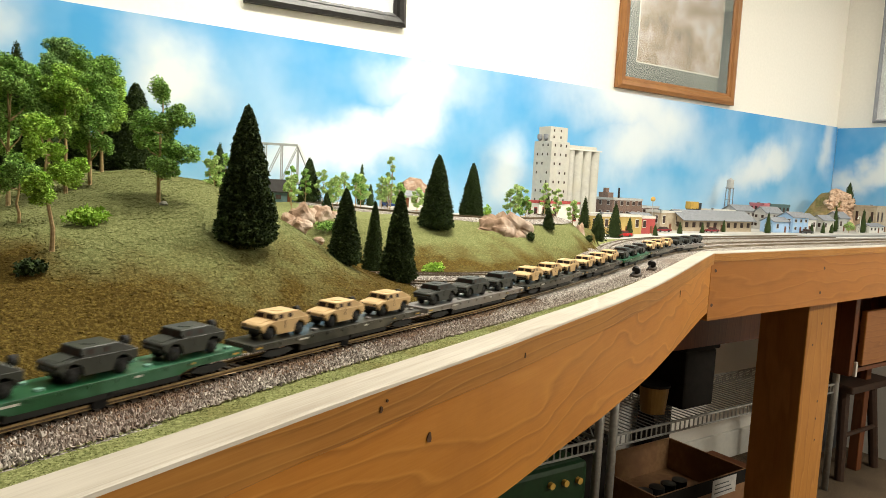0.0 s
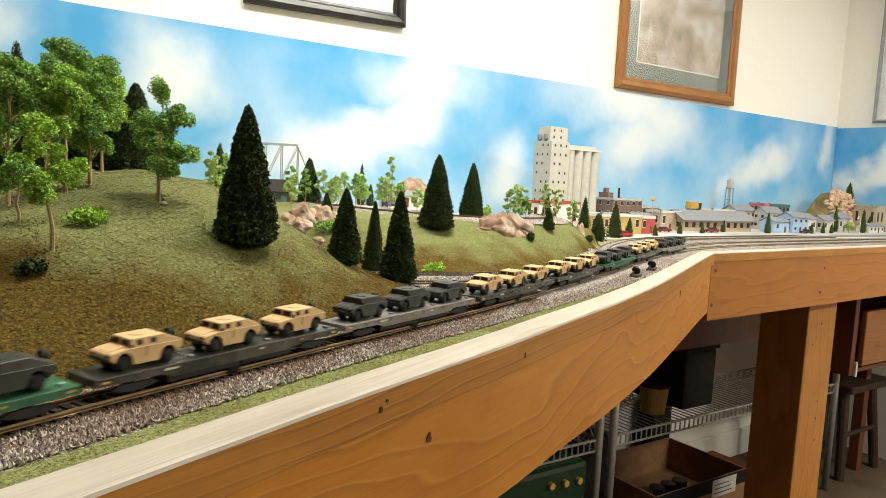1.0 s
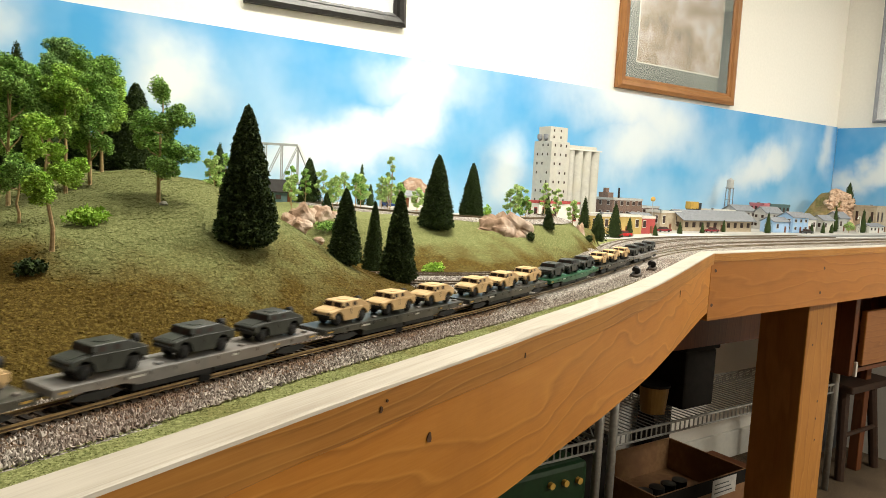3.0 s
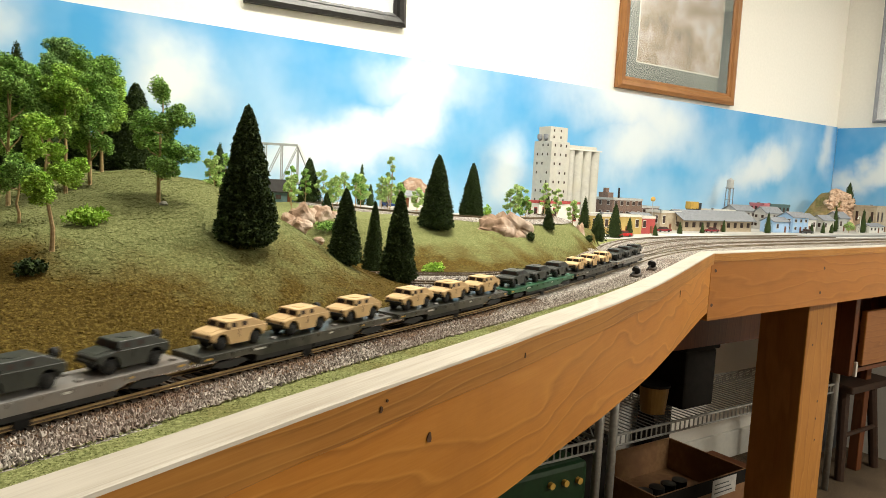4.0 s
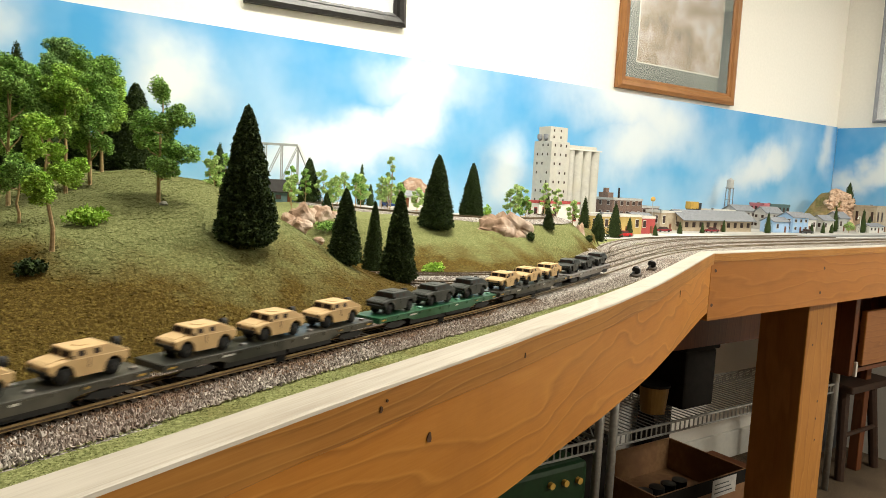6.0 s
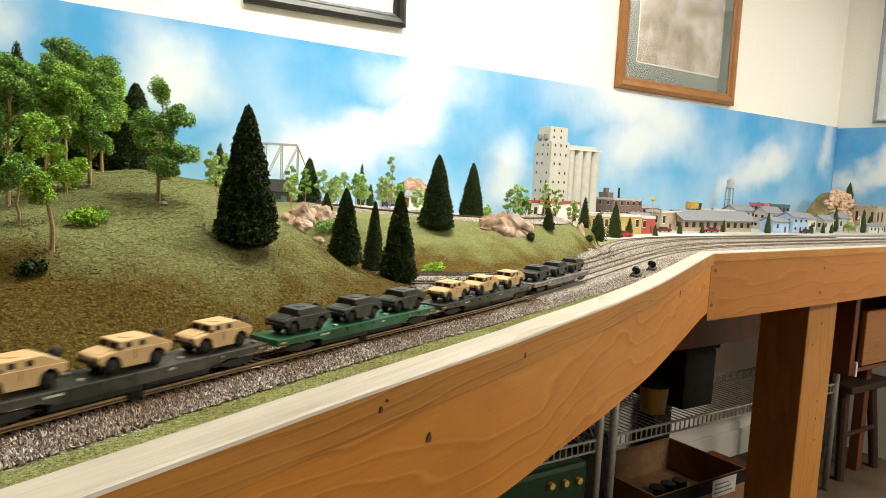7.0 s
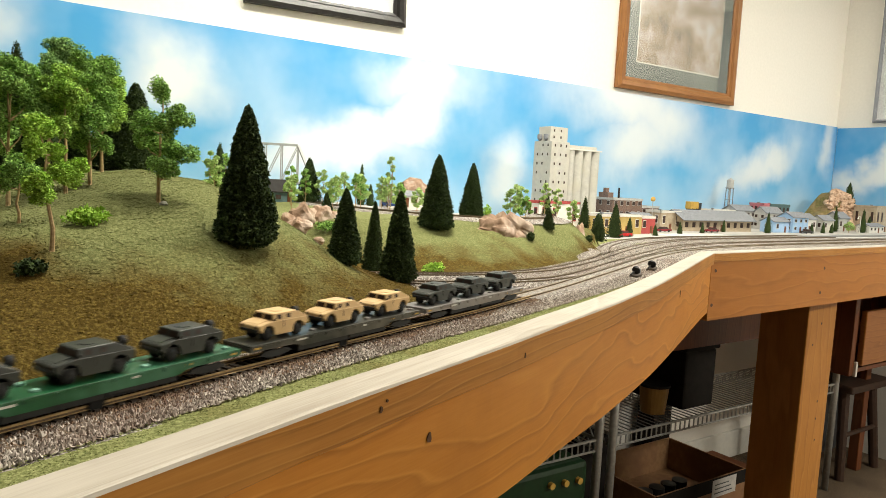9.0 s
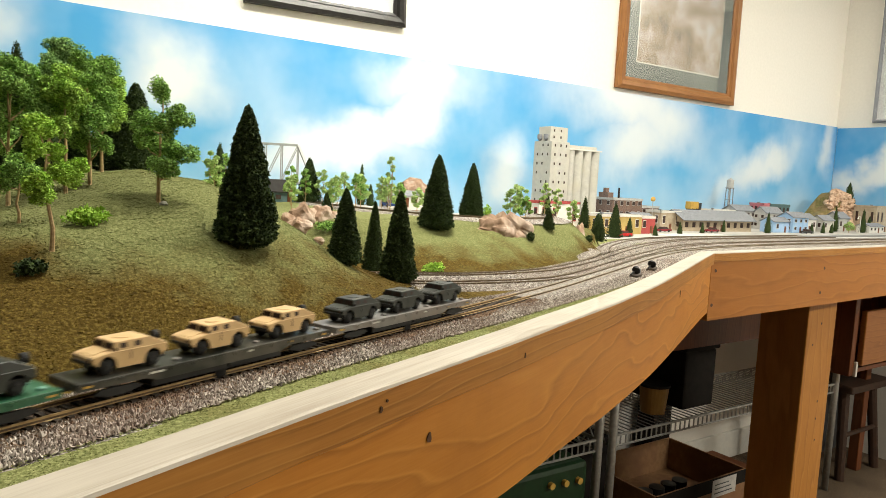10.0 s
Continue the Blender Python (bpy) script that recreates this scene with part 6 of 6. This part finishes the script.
carton(1.86, 1.40, 0.12, 0.44, 0.30, 0.115, 0, "open brown cardboard tray with a paper label", True)
ob = part("low_shelf", boxed(1.47, 2.40, 1.255, 1.585, 0.100, 0.118, bev=0.002), "dark_wood")
tagged(ob, "dark low shelf board under the cartons", "shelf", "", "structure")
for x in (1.50, 2.37):
    for y in (1.29, 1.55):
        ob = part("shelf_block", boxed(x - 0.02, x + 0.02, y - 0.02, y + 0.02, 0, 0.0998), "dark_wood")
        tagged(ob, "dark wooden block under the low shelf", "block", "shelf blocks")
bs = thing("storage_box", "black plastic crate on the low shelf", "box", pose(1.62, 1.50, 0.1185))
part("tub", boxed(-0.12, 0.02, -0.07, 0.07, 0, 0.24, bev=0.008), "plastic_black", bs)
bs = thing("storage_box", "dark storage box standing on the floor below the rack", "box", pose(2.10, 1.62, 0.0))
part("tub", boxed(-0.05, 0.05, -0.02, 0.06, 0.0, 0.36, bev=0.008), "plastic_black", bs)
bs = thing("green_bag", "dark green plastic tub with yellow caps", "tub", pose(1.22, 1.40, 0.0))
part("tub", boxed(-0.16, 0.16, -0.12, 0.12, 0.0, 0.384, bev=0.015), "plastic_green", bs)
for i in range(3):
    part("cap", rod(bmesh.new(), (0.023 + i * 0.050, -0.132, 0.342 - 0.003 * i), (0.023 + i * 0.050, -0.118, 0.342 - 0.003 * i), 0.009, 0.009, 14), "mark_yellow", bs, "round yellow cap")

# hanging drawer unit
M["drawer_wood"] = wood("orange_drawer_wood", (0.22, 0.075, 0.018), (0.32, 0.12, 0.03), (0.40, 0.165, 0.045), "X", 40, 0.4)
du = thing("drawer_unit", "reddish-brown wooden drawer unit under the bench", "drawer unit", pose(2.48, 1.15, 0.52))
part("side_panel", boxed(0.0, 0.030, 0.0, 0.25, 0.0, 0.40, bev=0.002), "dark_wood", du)
part("back_panel", boxed(0.030, 0.62, 0.23, 0.25, 0.0, 0.40), "dark_wood", du)
part("side_panel", boxed(0.62, 0.65, 0.0, 0.25, 0.0, 0.40, bev=0.002), "dark_wood", du)
part("bottom_panel", boxed(0.030, 0.62, 0.02, 0.23, 0.0, 0.015), "dark_wood", du)
part("drawer_front", boxed(0.050, 0.60, -0.016, 0.004, 0.035, 0.225, bev=0.004), "drawer_wood", du, "orange-brown drawer front")
part("guide", boxed(0.024, 0.036, -0.010, 0.0, -0.002, 0.050, bev=0.002), "white", du, "white plastic drawer guide")
for i, x in enumerate((0.05, 0.58)):
    part("leg", boxed(x - 0.02, x + 0.02, 0.19, 0.23, -0.52, 0.0, bev=0.003), "dark_wood", du)
st = thing("stool", "small dark wooden stool under the bench", "stool", pose(3.02, 1.46, 0.0))
for x in (-0.13, 0.13):
    for y in (-0.12, 0.12):
        part("leg", rod(bmesh.new(), (x * 1.1, y * 1.1, 0.0), (x * 0.85, y * 0.85, 0.36), 0.018, 0.020, 10), "stool_wood", st)
part("seat", boxed(-0.17, 0.17, -0.16, 0.16, 0.36, 0.39, bev=0.008), "stool_wood", st)
part("rung", rod(bmesh.new(), (-0.13, -0.125, 0.18), (0.13, -0.125, 0.18), 0.009, 0.009, 8), "stool_wood", st)
bn = thing("storage_bin", "grey plastic bin standing on the carpet", "bin", pose(3.08, 1.58, 0.0))
part("tub", boxed(-0.20, 0.16, -0.06, 0.09, 0.0, 0.42, bev=0.012), "bin_grey", bn)


# ---- loose cover: ballast stones and grass flock ----
def stones(name, pts, lo, hi, seed, label, mat="ballast"):
    rng = np.random.default_rng(seed)
    n = len(pts)
    base = np.array([[1, 0, 0], [-1, 0, 0], [0, 1, 0], [0, -1, 0], [0, 0, 1], [0, 0, -1]], float)
    tri = np.array([[0, 2, 4], [2, 1, 4], [1, 3, 4], [3, 0, 4], [2, 0, 5], [1, 2, 5], [3, 1, 5], [0, 3, 5]])
    sz = lo + (hi - lo) * rng.random((n, 1, 1))
    d = base[None] * sz * (0.65 + 0.6 * rng.random((n, 6, 1))) + rng.normal(size=(n, 6, 3)) * sz * 0.22
    v = (np.asarray(pts)[:, None, :] + d).reshape(-1, 3)
    f = (np.arange(n)[:, None, None] * 6 + tri[None]).reshape(-1, 3)
    ob = new(name, mesh_from(name, v, f, mat))
    return tagged(ob, label, "ballast", "", "stuff")


rng = np.random.default_rng(12)
pts = []
while len(pts) < 52000:
    x = rng.uniform(-0.12, 1.20)
    if rng.random() > 1.15 - x * 0.6:
        continue
    ym, ye = main_y(x), edge_y(x)
    y = rng.uniform(ye + float(np.interp(x, (0.3, 0.8), (0.060, 0.038))), ym + 0.034)
    off = abs((y - ym) * 0.92)
    on_ties = off < 0.0112
    if on_ties and (rng.random() < 0.5 or abs(off - 0.0087) < 0.002):
        continue
    z = RAIL - 0.0042 if on_ties else max(BED + 0.0002, RAIL - 0.0040 - 0.00039 * max(0, off * 1000 - 19))
    pts.append((x, y, z))
near = [q for q in pts if q[0] < 0.52 + 0.12 * rng.random() and abs(q[1] - main_y(q[0])) * 0.92 + 0.004 * math.sin(q[0] * 60) + 0.008 * rng.random() < 0.027]
far = [q for q in pts if q[0] > 0.55 or abs(q[1] - main_y(q[0])) * 0.92 + 0.004 * math.sin(q[0] * 60) >= 0.017]
stones("ballast_stones", far, 0.0008, 0.0017, 1, "loose grey-pink ballast stones along the track")
stones("rusty_stones", near, 0.0007, 0.0014, 3, "loose rusty brown ballast stones round the ties", "ballast_brown")
pts = []
while len(pts) < 24000:
    x = 0.42 + 1.35 * rng.random() ** 1.3
    y = rng.uniform(main_y(x) + 0.02, back_y(x) + 0.04)
    if x < 0.56 and 0.585 + (x - 0.4) * 0.3 < y < 0.64:
        continue
    off = min(float(np.min(np.hypot(p[:, 0] - x, p[:, 1] - y))) for p in (SIDING, BACK_TRACK, SPUR))
    if abs(off - 0.0087) < 0.0014:
        continue
    pts.append((x, y, max(BED + 0.0002, RAIL - 0.0021 - 0.00058 * max(0.0, off * 1000 - 19))))
stones("yard_stones", pts, 0.0007, 0.0012, 2, "loose grey ballast between the yard tracks")


def flock(name, count, spot, lo, hi, seed, label, mat="grass"):
    rng = np.random.default_rng(seed)
    p = [spot(rng) for _ in range(count)]
    p = np.array([q for q in p if q is not None])
    v, f = flakes(p, lo + (hi - lo) * rng.random(len(p)), rng, 0.30)
    ob = new(name, mesh_from(name, v, f, mat))
    return tagged(ob, label, "grass", "", "stuff")


def hill_spot(rng):
    x = rng.uniform(-0.10, 0.47)
    y = main_y(x) + 0.028 + rng.random() * 0.40
    return (x, y, terrain(x, y) + 0.0002)


def bank_spot(rng):
    x = rng.uniform(0.34, 1.02)
    y = back_y(x) + 0.034 + rng.random() ** 1.4 * 0.22
    z = terrain(x, y)
    return (x, y, z + 0.0002) if x < float(np.interp(y, UPPER[::-1, 1], UPPER[::-1, 0])) - 0.03 or y < 0.93 else None


def strip_spot(rng):
    x = rng.uniform(-0.12, 0.80)
    y = edge_y(x) + rng.uniform(0.031, float(np.interp(x, (0.3, 0.8), (0.060, 0.038))))
    return (x, y, BED + 0.0003)


flock("hill_grass", 125000, hill_spot, 0.0004, 0.0013, 21, "clumpy olive and brown grass flock on the hill")
flock("bank_grass", 22000, bank_spot, 0.0006, 0.0015, 22, "olive grass flock on the far bank", "bank")
flock("edge_grass", 12000, strip_spot, 0.0005, 0.0012, 23, "green grass flock along the bench edge", "turf")


motions()
